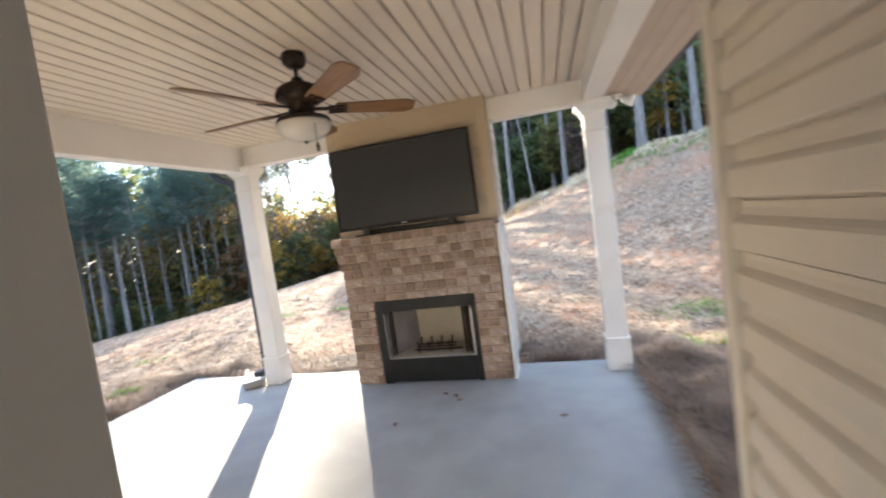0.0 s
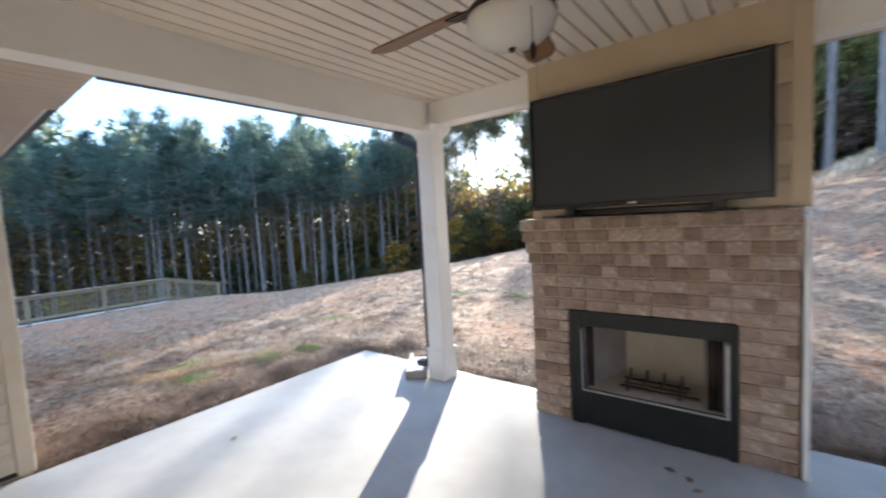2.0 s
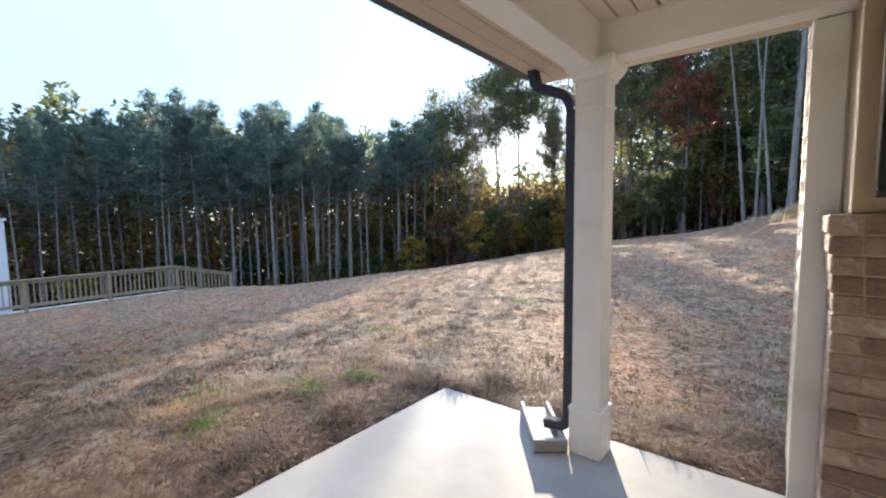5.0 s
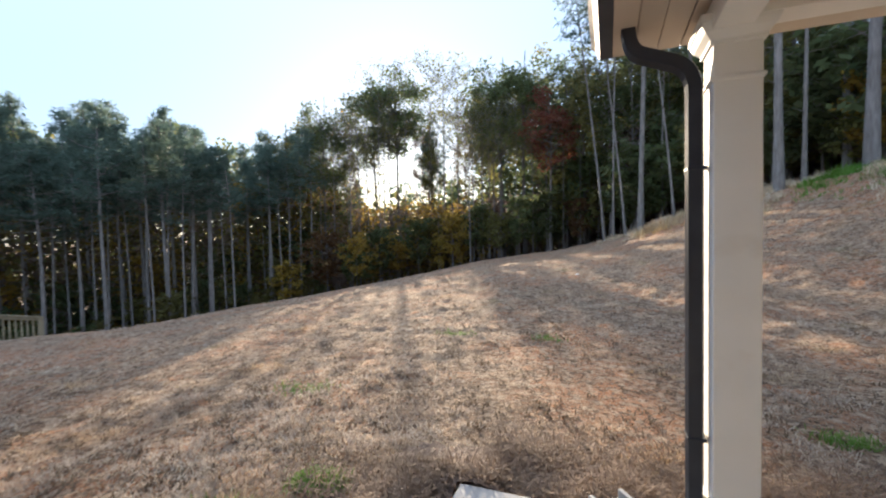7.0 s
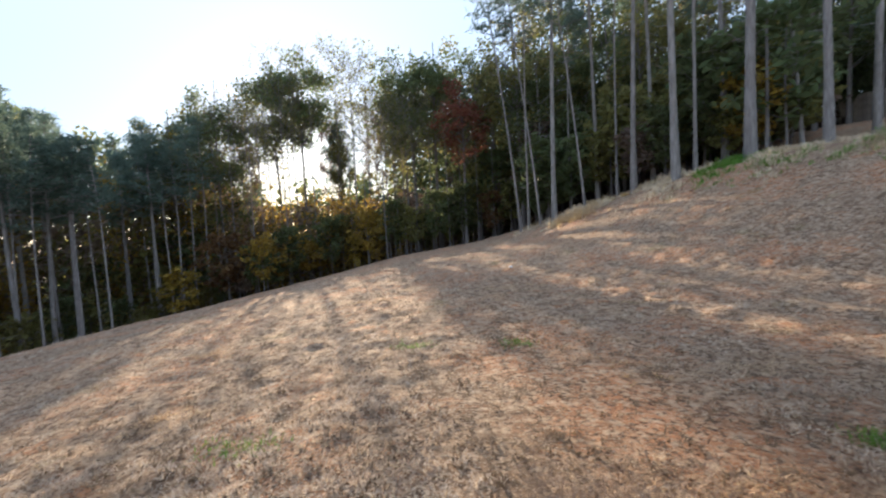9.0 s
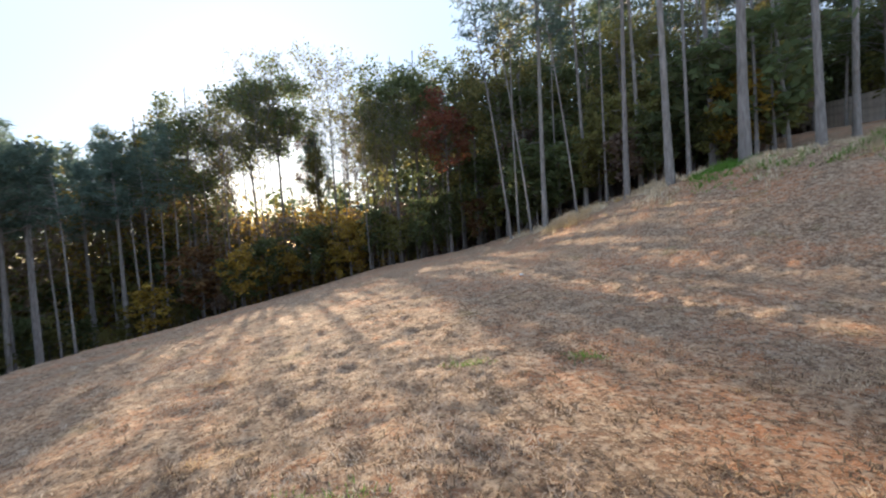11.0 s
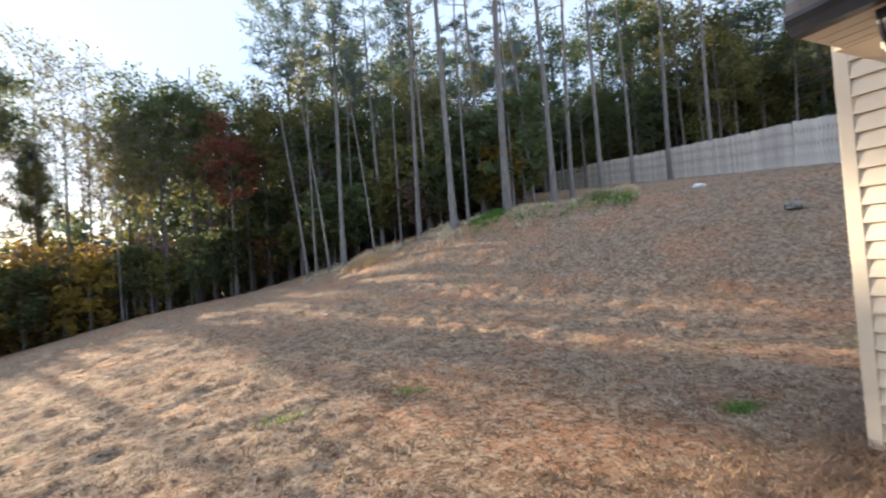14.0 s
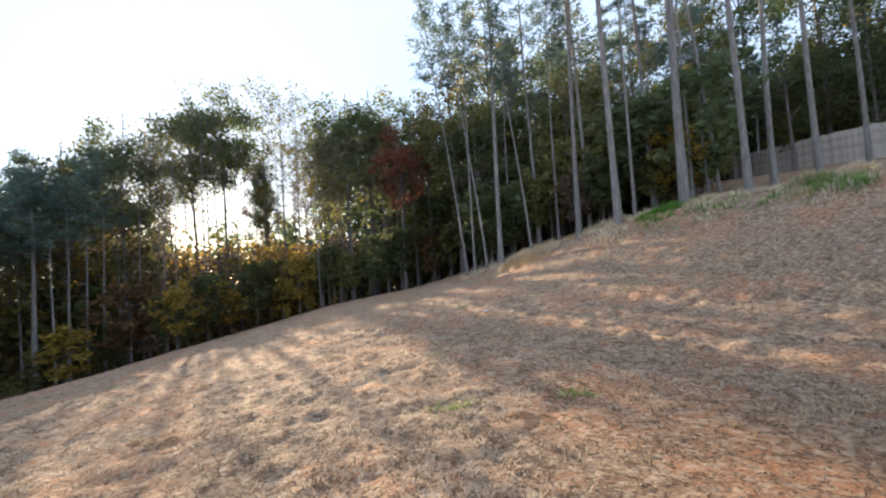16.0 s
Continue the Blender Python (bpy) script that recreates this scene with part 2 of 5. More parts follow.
def sweep(bm, pts, outline):
    """Sweep a closed outline of (side, up) pairs along points that lie in one upright plane."""
    pts = [Vector(p) for p in pts]
    flat = Vector((pts[-1].x - pts[0].x, pts[-1].y - pts[0].y, 0))
    side = Vector((0, 0, 1)).cross(flat).normalized() if flat.length > 1e-5 else Vector((0, 1, 0))
    rings = []
    for i, p in enumerate(pts):
        d = (pts[min(i + 1, len(pts) - 1)] - pts[max(i - 1, 0)]).normalized()
        up = d.cross(side).normalized()
        a = (p - pts[i - 1]).normalized() if i else d
        k = 1 / max(0.5, d.dot(a))
        rings.append([bm.verts.new(p + side * s + up * (u * k)) for s, u in outline])
    n = len(outline)
    for a, b in zip(rings, rings[1:]):
        for k in range(n):
            bm.faces.new((a[k], a[(k + 1) % n], b[(k + 1) % n], b[k]))
    bm.faces.new(rings[0][::-1])
    bm.faces.new(rings[-1])


def part(name, bm, material, parent=None, label=""):
    me = bpy.data.meshes.new(name)
    bmesh.ops.recalc_face_normals(bm, faces=bm.faces)
    bm.to_mesh(me)
    bm.free()
    me.materials.append(material)
    ob = new(name, me)
    ob.parent = parent
    return tagged(ob, label) if label else ob


def piece(name, me, parent, m=None):
    ob = new(name, me)
    ob.parent = parent
    if m is not None:
        ob.matrix_basis = m
    return ob


def boxes(name, rows, material, parent=None, label="", bevel=0.004):
    bm = bmesh.new()
    for r in rows:
        box(bm, *r, bevel=bevel)
    return part(name, bm, material, parent, label)


def empty(name, x=0, y=0, z=0, label="", category="", group="", kind=""):
    e = new(name)
    e.location = (x, y, z)
    return tagged(e, label, category, group, kind)


def structure(ob, label):
    return tagged(ob, label, kind="structure")


# ---- ground ----
def smooth(a, b, v):
    t = min(1.0, max(0.0, (v - a) / (b - a)))
    return t * t * (3 - 2 * t)


def height(x, y):
    """The lie of the land: level by the house, a bank behind, falling away on the low side."""
    d = max((x - 0.88) * 0.746 + (y - 12.7) * 0.666, (x - 3.6) * 0.887 + (y - 9.9) * 0.46) + 1.0
    rise = 0.0
    if d > -1.5:
        e = (d + math.sqrt(d * d + 1.6)) / 2
        rise = 0.09 * smooth(0.7, 1.1, d + 0.5 * noise.noise((x * 0.4, y * 0.4, 2.0)))
        rise += 0.445 * min(e, 7.0) + 0.15 * max(0.0, e - 7.0) * smooth(6.0, 14.0, x)
    z = -0.10 + rise * smooth(-7.0, 6.5, x)
    z += 0.03 * min(max(0.0, y - 9.0), 9.0) * smooth(-17.0, -4.0, x)
    low = max(0.0, -x - 5.5)
    z -= 0.112 * low
    z -= 0.03 * max(0.0, y - 8.0) * smooth(-12.0, -22.0, x)
    if x < -20.5:
        z -= 0.22 * min(-20.5 - x, 22.0)
    if y > 37.0:
        z -= 0.16 * min(y - 37.0, 30.0) * (1 - smooth(-6.0, 3.0, x))
    z += 0.36 * smooth(-13.5, -18.8, x) * smooth(-22.0, -19.8, x) * (1 - smooth(7.5, 12.0, y))
    r = math.hypot(x + 2, y - 4)
    if r < 34:
        z += (0.06 * noise.noise((x * 2.7, y * 2.7, 1.0)) + 0.042 * noise.noise((x * 6.0, y * 6.0, 4.0))) * smooth(2.4, 5.0, r)
    z += (0.025 * noise.noise((x * 0.9, y * 0.9, 3.0)) + 0.10 * noise.noise((x * 0.16, y * 0.16, 8.0))) * smooth(4.2, 9.0, r)
    if r > 90:
        z = z * (1 - smooth(90, 240, r)) + smooth(90, 240, r) * -6.0
    return z


def axis(lo, hi, near_lo, near_hi, fine):
    out, v, step = [], near_lo, fine
    while v <= near_hi:
        out.append(v)
        v += fine
    while v < hi:
        step *= 1.12
        out.append(v)
        v += step
    out.append(hi)
    v, step = near_lo - fine, fine
    while v > lo:
        out.insert(0, v)
        step *= 1.12
        v -= step
    out.insert(0, lo)
    return out


def build_ground():
    xs, ys = axis(-1500, 1500, -13, 6, 0.11), axis(-1500, 1500, 1.0, 17, 0.11)
    verts = []
    for y in ys:
        for x in xs:
            z = height(x, y)
            if -3.91 < x < 1.04 and y < 4.08:
                z = -0.14
            if y < 1.2:
                z = min(z, -0.14)
            verts.append((x, y, z))
    w = len(xs)
    faces = [(j * w + i, j * w + i + 1, (j + 1) * w + i + 1, (j + 1) * w + i) for j in range(len(ys) - 1) for i in range(w - 1)]
    return structure(new("ground", mesh_of("ground", verts, faces, GROUND, True)), "dormant tan lawn with bare red clay patches")


build_ground()
slab = boxes("patio_slab", [(-3.91, 1.04, 0.2, 4.08, -0.13, 0.0)], CONCRETE, bevel=0.012)
structure(slab, "pale broom-finished concrete patio slab")


# ---- house walls ----
LAP = 0.11


def lap_mesh(name, length, material, up=LAP, scooped=True):
    """One course of lap siding along x, facing -y: thick at the foot, thin at the head, with a rolled lower edge; scooped courses have a hollow upper part."""
    o = [(0.0, 0.009), (-0.024, 0.009), (-0.026, 0.012), (-0.026, 0.022), (-0.025, up * 0.60), (-0.020, up * 0.66), (-0.010, up * 0.74), (-0.007, up * 0.88), (-0.007, up), (0.0, up)]
    if not scooped:
        o[3:7] = [(-0.024, 0.03), (-0.019, up * 0.5), (-0.014, up * 0.75), (-0.010, up * 0.92)]
    verts = [(x, y, z) for x in (0.0, length) for y, z in o]
    k = len(o)
    faces = [(i, (i + 1) % k, k + (i + 1) % k, k + i) for i in range(k)] + [tuple(range(k))[::-1], tuple(range(k, 2 * k))]
    return mesh_of(name, verts, faces, material)


def sided_wall(name, label, core, faces, lap=LAP, scooped=True):
    """A wall core, with courses of siding on the given faces: (x, y, turn, length, z0, z1)."""
    w = structure(boxes(name, core if isinstance(core, list) else [core], SIDING, bevel=0), label)
    for x, y, turn, length, z0, z1 in faces:
        me = lap_mesh("siding_course", length, SIDING, lap, scooped)
        z = z0
        while z + lap * 0.6 < z1:
            piece("siding_course", me, w, pose(x, y, z, 0, 0, turn))
            z += lap
    return w


lw = sided_wall("wall_west", "tan vinyl lap siding on the side wall of the patio", (-4.12, -3.965, 0.35, 1.19, 0.0, 2.36), [(-3.965, 0.36, 90, 0.822, 0.03, 2.36)], 0.125)
boxes("corner_post", [(-4.05, -3.945, 1.19, 1.28, 0.0, 2.36)], SIDING, lw, bevel=0.006)
boxes("starter_strip", [(-3.965, -3.955, 0.36, 1.19, 0.004, 0.028)], BRONZE, lw, bevel=0)
rw = sided_wall("wall_east", "tan vinyl lap siding beside the patio door", (0.795, 0.95, 0.35, 1.07, 0.0, 2.36), [(0.795, 1.056, -90, 0.705, 0.02, 2.36)])
boxes("corner_post", [(0.762, 0.86, 1.07, 1.115, 0.0, 2.36)], SIDING, rw, bevel=0.006)
structure(boxes("wall_rear_west", [(-12.0, -4.05, 1.12, 1.27, -1.2, 2.36)], SIDING, bevel=0), "tan sided rear wall of the house")
structure(boxes("wall_rear_east", [(0.86, 9.0, 0.95, 1.10, -0.2, 2.36)], SIDING, bevel=0), "tan sided rear wall of the house")
structure(boxes("wall_patio", [(-3.97, -0.17, 0.20, 0.35, 0.0, 2.54), (0.86, 0.95, 0.20, 0.35, 0.0, 2.54), (-0.17, 0.86, 0.20, 0.35, 2.08, 2.54)], SIDING, bevel=0), "tan wall at the back of the covered patio")
door = structure(boxes("door_1", [(-0.17, -0.09, 0.17, 0.37, 0.0, 2.08), (0.80, 0.86, 0.17, 0.37, 0.0, 2.08), (-0.09, 0.80, 0.17, 0.37, 2.03, 2.08)], JAMB), "open patio doorway with a painted frame")
boxes("threshold", [(-0.09, 0.80, 0.18, 0.36, 0.002, 0.02)], SILVER, door)
# unseen room; wide opening at the back added to let daylight onto the jamb
structure(boxes("wall_inside", [(-2.6, -2.5, -3.5, 0.2, 0.0, 2.54), (2.5, 2.6, -3.5, 0.2, 0.0, 2.54), (-2.6, -1.6, -3.6, -3.5, 0.0, 2.54), (1.6, 2.6, -3.6, -3.5, 0.0, 2.54), (-1.6, 1.6, -3.6, -3.5, 0.0, 0.4), (-1.6, 1.6, -3.6, -3.5, 2.3, 2.54)], DARKROOM, bevel=0), "made-up plain room walls behind the door, open for daylight")
structure(boxes("floor_inside", [(-2.6, 2.6, -3.6, 0.2, -0.12, -0.002)], RAILWOOD, bevel=0), "plain room floor behind the door")
structure(boxes("ceiling_inside", [(-2.6, 2.6, -3.6, 0.2, 2.54, 2.62)], DARKROOM, bevel=0), "plain room ceiling behind the door")


# ---- patio roof ----
CEIL, BEAM_LOW = 2.505, 2.315


def build_ceiling():
    """Vinyl boards 102 mm wide, running away from the house, with dark grooves between."""
    bm = bmesh.new()
    x = -2.56
    while x < 0.78:
        x1 = min(x + 0.089, 0.79)
        box(bm, x, x1, 0.35, 3.83, CEIL, CEIL + 0.03, bevel=0.003)
        x += 0.102
    box(bm, -2.56, 0.79, 0.35, 3.83, CEIL + 0.035, CEIL + 0.06, bevel=0)
    return structure(part("ceiling", bm, CEILING), "cream vinyl board patio ceiling with narrow grooves")


build_ceiling()
structure(boxes("beam_front", [(-2.70, 0.955, 3.83, 3.97, BEAM_LOW, 2.62)], BEAM), "cream painted beam across the patio front")
structure(boxes("beam_west", [(-2.70, -2.56, 0.35, 3.828, BEAM_LOW - 0.06, 2.62)], BEAM), "cream painted beam along the patio side")
structure(boxes("beam_east", [(0.79, 0.955, 0.35, 3.828, BEAM_LOW, 2.62)], BEAM), "cream painted beam along the patio side")


def build_soffit(name, x0, x1, y0, y1, along_y=False):
    bm = bmesh.new()
    a, b = (x0, x1) if along_y else (y0, y1)
    v = a
    while v < b - 0.01:
        w = min(v + 0.098, b)
        box(bm, *((v, w, y0, y1) if along_y else (x0, x1, v, w)), 2.36, 2.374, bevel=0.003)
        v += 0.102
    box(bm, x0, x1, y0, y1, 2.376, 2.40, bevel=0)
    return structure(part(name, bm, SOFFIT), "tan vinyl eave soffit boards")


build_soffit("soffit_west", -3.06, -2.702, 1.604, 4.17, True)
build_soffit("soffit_wing", -3.98, -2.702, 0.36, 1.60, True)
build_soffit("soffit_rear", -12.0, -3.984, 1.285, 1.54, True)
build_soffit("soffit_east", 0.958, 1.34, 1.2, 4.20, True)
structure(boxes("soffit_front", [(-2.70, 0.955, 3.974, 4.20, 2.36, 2.40)], SOFFIT), "tan vinyl soffit at the gable end")


def build_roof():
    bm = bmesh.new()
    ridge, eave = 4.3, 2.47
    for x0, x1 in ((-3.10, -0.86), (1.42, -0.86)):
        vs = [bm.verts.new(p) for p in ((x0, -3.6, eave), (x1, -3.6, ridge), (x1, 4.20, ridge), (x0, 4.20, eave), (x0, -3.6, eave + 0.06), (x1, -3.6, ridge + 0.06), (x1, 4.20, ridge + 0.06), (x0, 4.20, eave + 0.06))]
        for f in ((0, 1, 2, 3), (7, 6, 5, 4), (0, 4, 5, 1), (3, 2, 6, 7), (0, 3, 7, 4), (1, 5, 6, 2)):
            bm.faces.new([vs[i] for i in f])
    structure(part("roof", bm, SHINGLE), "grey shingled gable roof over the patio")
    bm = bmesh.new()
    vs = [bm.verts.new(p) for p in ((-3.0, 4.0, 2.402), (1.28, 4.0, 2.402), (-0.86, 4.0, 4.22), (-3.0, 4.08, 2.402), (1.28, 4.08, 2.402), (-0.86, 4.08, 4.22))]
    for f in ((0, 1, 2), (5, 4, 3), (0, 3, 4, 1), (1, 4, 5, 2), (2, 5, 3, 0)):
        bm.faces.new([vs[i] for i in f])
    structure(part("gable_wall", bm, SIDING), "tan sided gable wall above the patio")
    structure(boxes("roof_rear", [(-12.0, -3.15, -3.6, 1.56, 2.50, 2.56), (1.43, 9.0, -3.6, 1.3, 2.47, 2.53)], SHINGLE, bevel=0), "grey shingled house roof")


build_roof()


def build_gutter(name, pts, label):
    """A K-style gutter: flat back, curled front lip."""
    o = [(0.0, 0.0), (0.07, 0.0), (0.075, 0.012), (0.09, 0.04), (0.112, 0.065), (0.112, 0.085), (0.104, 0.085), (0.104, 0.072), (0.082, 0.046), (0.066, 0.008), (0.008, 0.008), (0.008, 0.10), (0.0, 0.10)]
    bm = bmesh.new()
    sweep(bm, pts, o)
    g = part(name, bm, BRONZE)
    return tagged(g, label, "gutter")


build_gutter("gutter", [(-3.05, 1.62, 2.362), (-3.05, 4.18, 2.362)], "dark bronze aluminium gutter along the patio eave")
build_gutter("gutter", [(-12.0, 1.565, 2.40), (-3.12, 1.565, 2.40)], "dark bronze aluminium gutter along the house eave")
build_gutter("gutter", [(1.34, 4.21, 2.385), (1.34, 1.2, 2.385)], "dark bronze aluminium gutter along the patio eave")
structure(boxes("fascia", [(-3.056, -3.03, 1.72, 4.205, 2.40, 2.49), (1.31, 1.336, 1.2, 4.205, 2.40, 2.49)], WHITE), "white fascia boards")
structure(boxes("trim", [(-12.0, -3.99, 1.542, 1.560, 2.36, 2.50)], WHITE), "white fascia board")


def build_downspout():
    """Ribbed leader: elbow under the gutter, down the column, and a shoe above the splash block."""
    e = empty("downspout", -2.74, 3.89, 0.0, "dark bronze ribbed downspout strapped to a white column", "downspout")
    e_inv = Matrix.Translation((2.74, -3.89, 0.0))

    def profile(w, d):
        out, n = [], 9
        for k in range(n):
            s = -w / 2 + w * k / (n - 1)
            out.append((s, -d / 2 - (0.004 if k % 2 else 0)))
        for k in range(n):
            s = w / 2 - w * k / (n - 1)
            out.append((s, d / 2 + (0.004 if k % 2 else 0)))
        return out

    def bend(p0, p1, p2, n=5):
        p0, p1, p2 = Vector(p0), Vector(p1), Vector(p2)
        return [p0 * (1 - t) ** 2 + p1 * 2 * t * (1 - t) + p2 * t * t for t in (k / n for k in range(n + 1))]

    top = bend((-3.00, 3.89, 2.39), (-3.00, 3.89, 2.27), (-2.95, 3.89, 2.245)) + bend((-2.82, 3.89, 2.19), (-2.742, 3.89, 2.155), (-2.742, 3.89, 2.05))
    for name, pts in (("elbow", top), ("pipe", [(-2.7425, 3.89, 2.052), (-2.742, 3.89, 0.19)]), ("shoe", bend((-2.742, 3.89, 0.192), (-2.742, 3.89, 0.11), (-2.80, 3.89, 0.10)) + [(-2.90, 3.89, 0.088)])):
        bm = bmesh.new()
        sweep(bm, pts, profile(0.074, 0.052))
        bmesh.ops.transform(bm, matrix=e_inv, verts=bm.verts)
        part(name, bm, BRONZE, e)
    for z in (1.72, 0.55):
        bm = bmesh.new()
        box(bm, -0.033, 0.043, -0.0425, 0.0425, z, z + 0.014, bevel=0.002)
        part("strap", bm, BRONZE, e)


build_downspout()


def build_splash():
    e = empty("splash_block", -2.95, 3.93, 0.0, "grey concrete splash block under the downspout", "splash block")
    e.rotation_euler = (0, 0, radians(127))
    boxes("base", [(-0.27, 0.27, -0.09, 0.09, 0.002, 0.028)], CONCRETE, e, bevel=0.004)
    boxes("rim", [(-0.27, 0.27, -0.105, -0.078, 0.002, 0.075)], CONCRETE, e, bevel=0.006)
    boxes("rim", [(-0.27, 0.27, 0.078, 0.105, 0.002, 0.075)], CONCRETE, e, bevel=0.006)
    boxes("back", [(-0.285, -0.25, -0.105, 0.105, 0.002, 0.08)], CONCRETE, e, bevel=0.006)


build_splash()


def build_column(x, y):
    e = empty("column", x, y, 0.0, "white painted square porch column with a boxed base", "column", "porch columns")
    s, b = 0.085, 0.098
    boxes("shaft", [(-s, s, -s, s, 0.28, 2.22)], WHITE, e, bevel=0.005)
    boxes("base", [(-b, b, -b, b, 0.0, 0.275)], WHITE, e, bevel=0.006)
    boxes("base_cap", [(-b - 0.004, b + 0.004, -b - 0.004, b + 0.004, 0.272, 0.292)], WHITE, e, bevel=0.007)
    boxes("neck_band", [(-b + 0.003, b - 0.003, -b + 0.003, b - 0.003, 2.06, 2.078)], WHITE, e, bevel=0.006)
    bm = bmesh.new()
    rings = []
    for r, z in ((0.086, 2.205), (0.097, 2.208), (0.097, 2.222), (0.103, 2.23), (0.119, 2.248), (0.129, 2.268), (0.131, 2.28), (0.137, 2.281), (0.137, 2.312)):
        rings.append([bm.verts.new((r * i, r * j, z)) for i, j in ((-1, -1), (1, -1), (1, 1), (-1, 1))])
    for lower, upper in zip(rings, rings[1:]):
        for k in range(4):
            bm.faces.new((lower[k], lower[(k + 1) % 4], upper[(k + 1) % 4], upper[k]))
    bm.faces.new(rings[0][::-1])
    bm.faces.new(rings[-1])
    part("capital", bm, WHITE, e)
    return e


build_column(-2.605, 3.883)
build_column(0.868, 3.883)

# ---- fireplace ----
FX0, FX1, FY = -1.565, -0.045, 3.70
COURSE = 1.445 / 18


def brick_mesh(w, d, h):
    bm = bmesh.new()
    box(bm, -w / 2, w / 2, -d / 2, d / 2, 0.0, h, bevel=0)
    bmesh.ops.bevel(bm, geom=list(bm.edges), offset=0.004, segments=1, affect="EDGES")
    me = bpy.data.meshes.new("brick")
    bm.to_mesh(me)
    bm.free()
    return me


def build_fireplace():
    e = empty("fireplace", (FX0 + FX1) / 2, FY, 0.0, "tan and rose brick outdoor fireplace with a corbelled mantel", "fireplace")
    ox, oy = (FX0 + FX1) / 2, FY
    half = (FX1 - FX0) / 2
    g = 0.0105
    boxes("mortar", [(-half + g, -0.52, g, 0.26, 0.0, 0.81), (0.47, half - g, g, 0.26, 0.0, 0.81), (-half + g, half - g, g, 0.26, 0.81, 1.28), (-half + g, half - g, g, 0.26, 1.285, 1.437)], MORTAR, e, bevel=0)
    rng = random.Random(4)
    shared = {}

    def brick(x0, x1, y0, z, depth=0.09, tone=None):
        w = round(x1 - x0, 3)
        k = rng.choices((0, 1, 2), (0.58, 0.40, 0.02))[0] if tone is None else tone
        key = (w, depth, k)
        if key not in shared:
            shared[key] = brick_mesh(w, depth, COURSE - 0.010)
            shared[key].materials.append(BRICKS[k])
        piece("brick", shared[key], e, pose((x0 + x1) / 2 - ox + rng.uniform(-0.001, 0.001), y0 - oy + depth / 2 + rng.uniform(-0.0025, 0.0025), z + 0.005, 0, 0, rng.uniform(-0.5, 0.5)))

    for row in range(18):
        z = row * COURSE
        out = {14: 0.022, 15: 0.045, 16: 0.07, 17: 0.095}.get(row, 0.0)
        x0, x1, y0 = FX0 - out * 0.35, FX1 + out * 0.10, FY - out
        if out:
            boxes("mortar_bed", [(x0 - ox + 0.008, x1 - ox - 0.008, y0 - oy + 0.007, 0.05, z, z + COURSE - 0.0005)], MORTAR, e, bevel=0)
        spans = [(x0, -1.287), (-0.312, x1)] if row < 10 else [(x0, x1)]
        for a, b in spans:
            unit = 0.203
            x = a - (unit / 2 if row % 2 else 0)
            heads = row >= 13 or row == 11
            while x < b - 0.02:
                l, r = max(x, a), min(x + unit, b)
                if r - l < 0.035:
                    x += unit
                    continue
                if not heads and r - l < 0.13 and rng.random() < 0.3:
                    brick(l, r - g * 0.8, y0, z, 0.09 + out, 2)
                elif heads and r - l > 0.15:
                    m = (l + r) / 2
                    brick(l, m - g * 0.8, y0, z, 0.09 + out, 2 if rng.random() < 0.34 else None)
                    brick(m, r - g * 0.8, y0, z, 0.09 + out, 2 if rng.random() < 0.30 else None)
                else:
                    brick(l, r - g * 0.8, y0, z, 0.09 + out)
                x += unit
        for side in (0, 1):
            y = y0 + 0.10 + out
            while y < 3.95:
                xx = (x0, x0 + 0.09) if side == 0 else (x1 - 0.09, x1)
                d = min(0.19, 3.97 - y)
                if d > 0.04:
                    brick(xx[0], xx[1], y, z, round(d, 3))
                y += 0.203
    boxes("side_board", [(half + 0.004, half + 0.032, -0.012, 0.27, 0.0, 1.40)], WHITE, e, "white trim board", bevel=0.004)
    # steel firebox with a black surround
    ax0, ax1, az1 = -1.284 - ox, -0.315 - ox, 0.805
    ix0, ix1, iz0, iz1 = -1.203 - ox, -0.36 - ox, 0.242, 0.70
    fb = boxes("firebox_lintel", [(ix0, ix1, -0.006, 0.05, iz1, az1)], BLACK, e, "black painted steel lintel", bevel=0.003)
    boxes("firebox_jamb", [(ax0, ix0, -0.006, 0.05, 0.0, az1)], BLACK, e, bevel=0.003)
    boxes("firebox_jamb", [(ix1, ax1, -0.006, 0.05, 0.0, az1)], BLACK, e, bevel=0.003)
    boxes("firebox_apron", [(ix0, ix1, -0.006, 0.05, 0.012, iz0)], BLACK, e, "black painted steel apron under the opening", bevel=0.003)
    boxes("hearth_rail", [(ix0, ix1, -0.014, 0.0, iz0, iz0 + 0.014)], SILVER, fb)
    boxes("side_rail", [(ix1 - 0.016, ix1 + 0.004, -0.012, 0.0, iz0, iz1 - 0.02)], SILVER, fb)
    boxes("side_rail", [(ix0 - 0.003, ix0 + 0.006, -0.012, 0.0, iz0, iz1 - 0.02)], SILVER, fb)
    y1, inn = 0.46, 0.17
    boxes("firebox_floor", [(ix0, ix1, 0.05, y1, iz0 - 0.02, iz0 + 0.002)], REFRACT, e, "pale refractory firebox floor", bevel=0)
    boxes("firebox_back", [(ix0 + inn, ix1 - inn, y1, y1 + 0.018, iz0, iz1 + 0.1)], REFRACT, e, "cream refractory back panel", bevel=0)
    boxes("firebox_top", [(ix0, ix1, 0.05, y1, iz1 + 0.09, iz1 + 0.10)], BLACK, e, bevel=0)
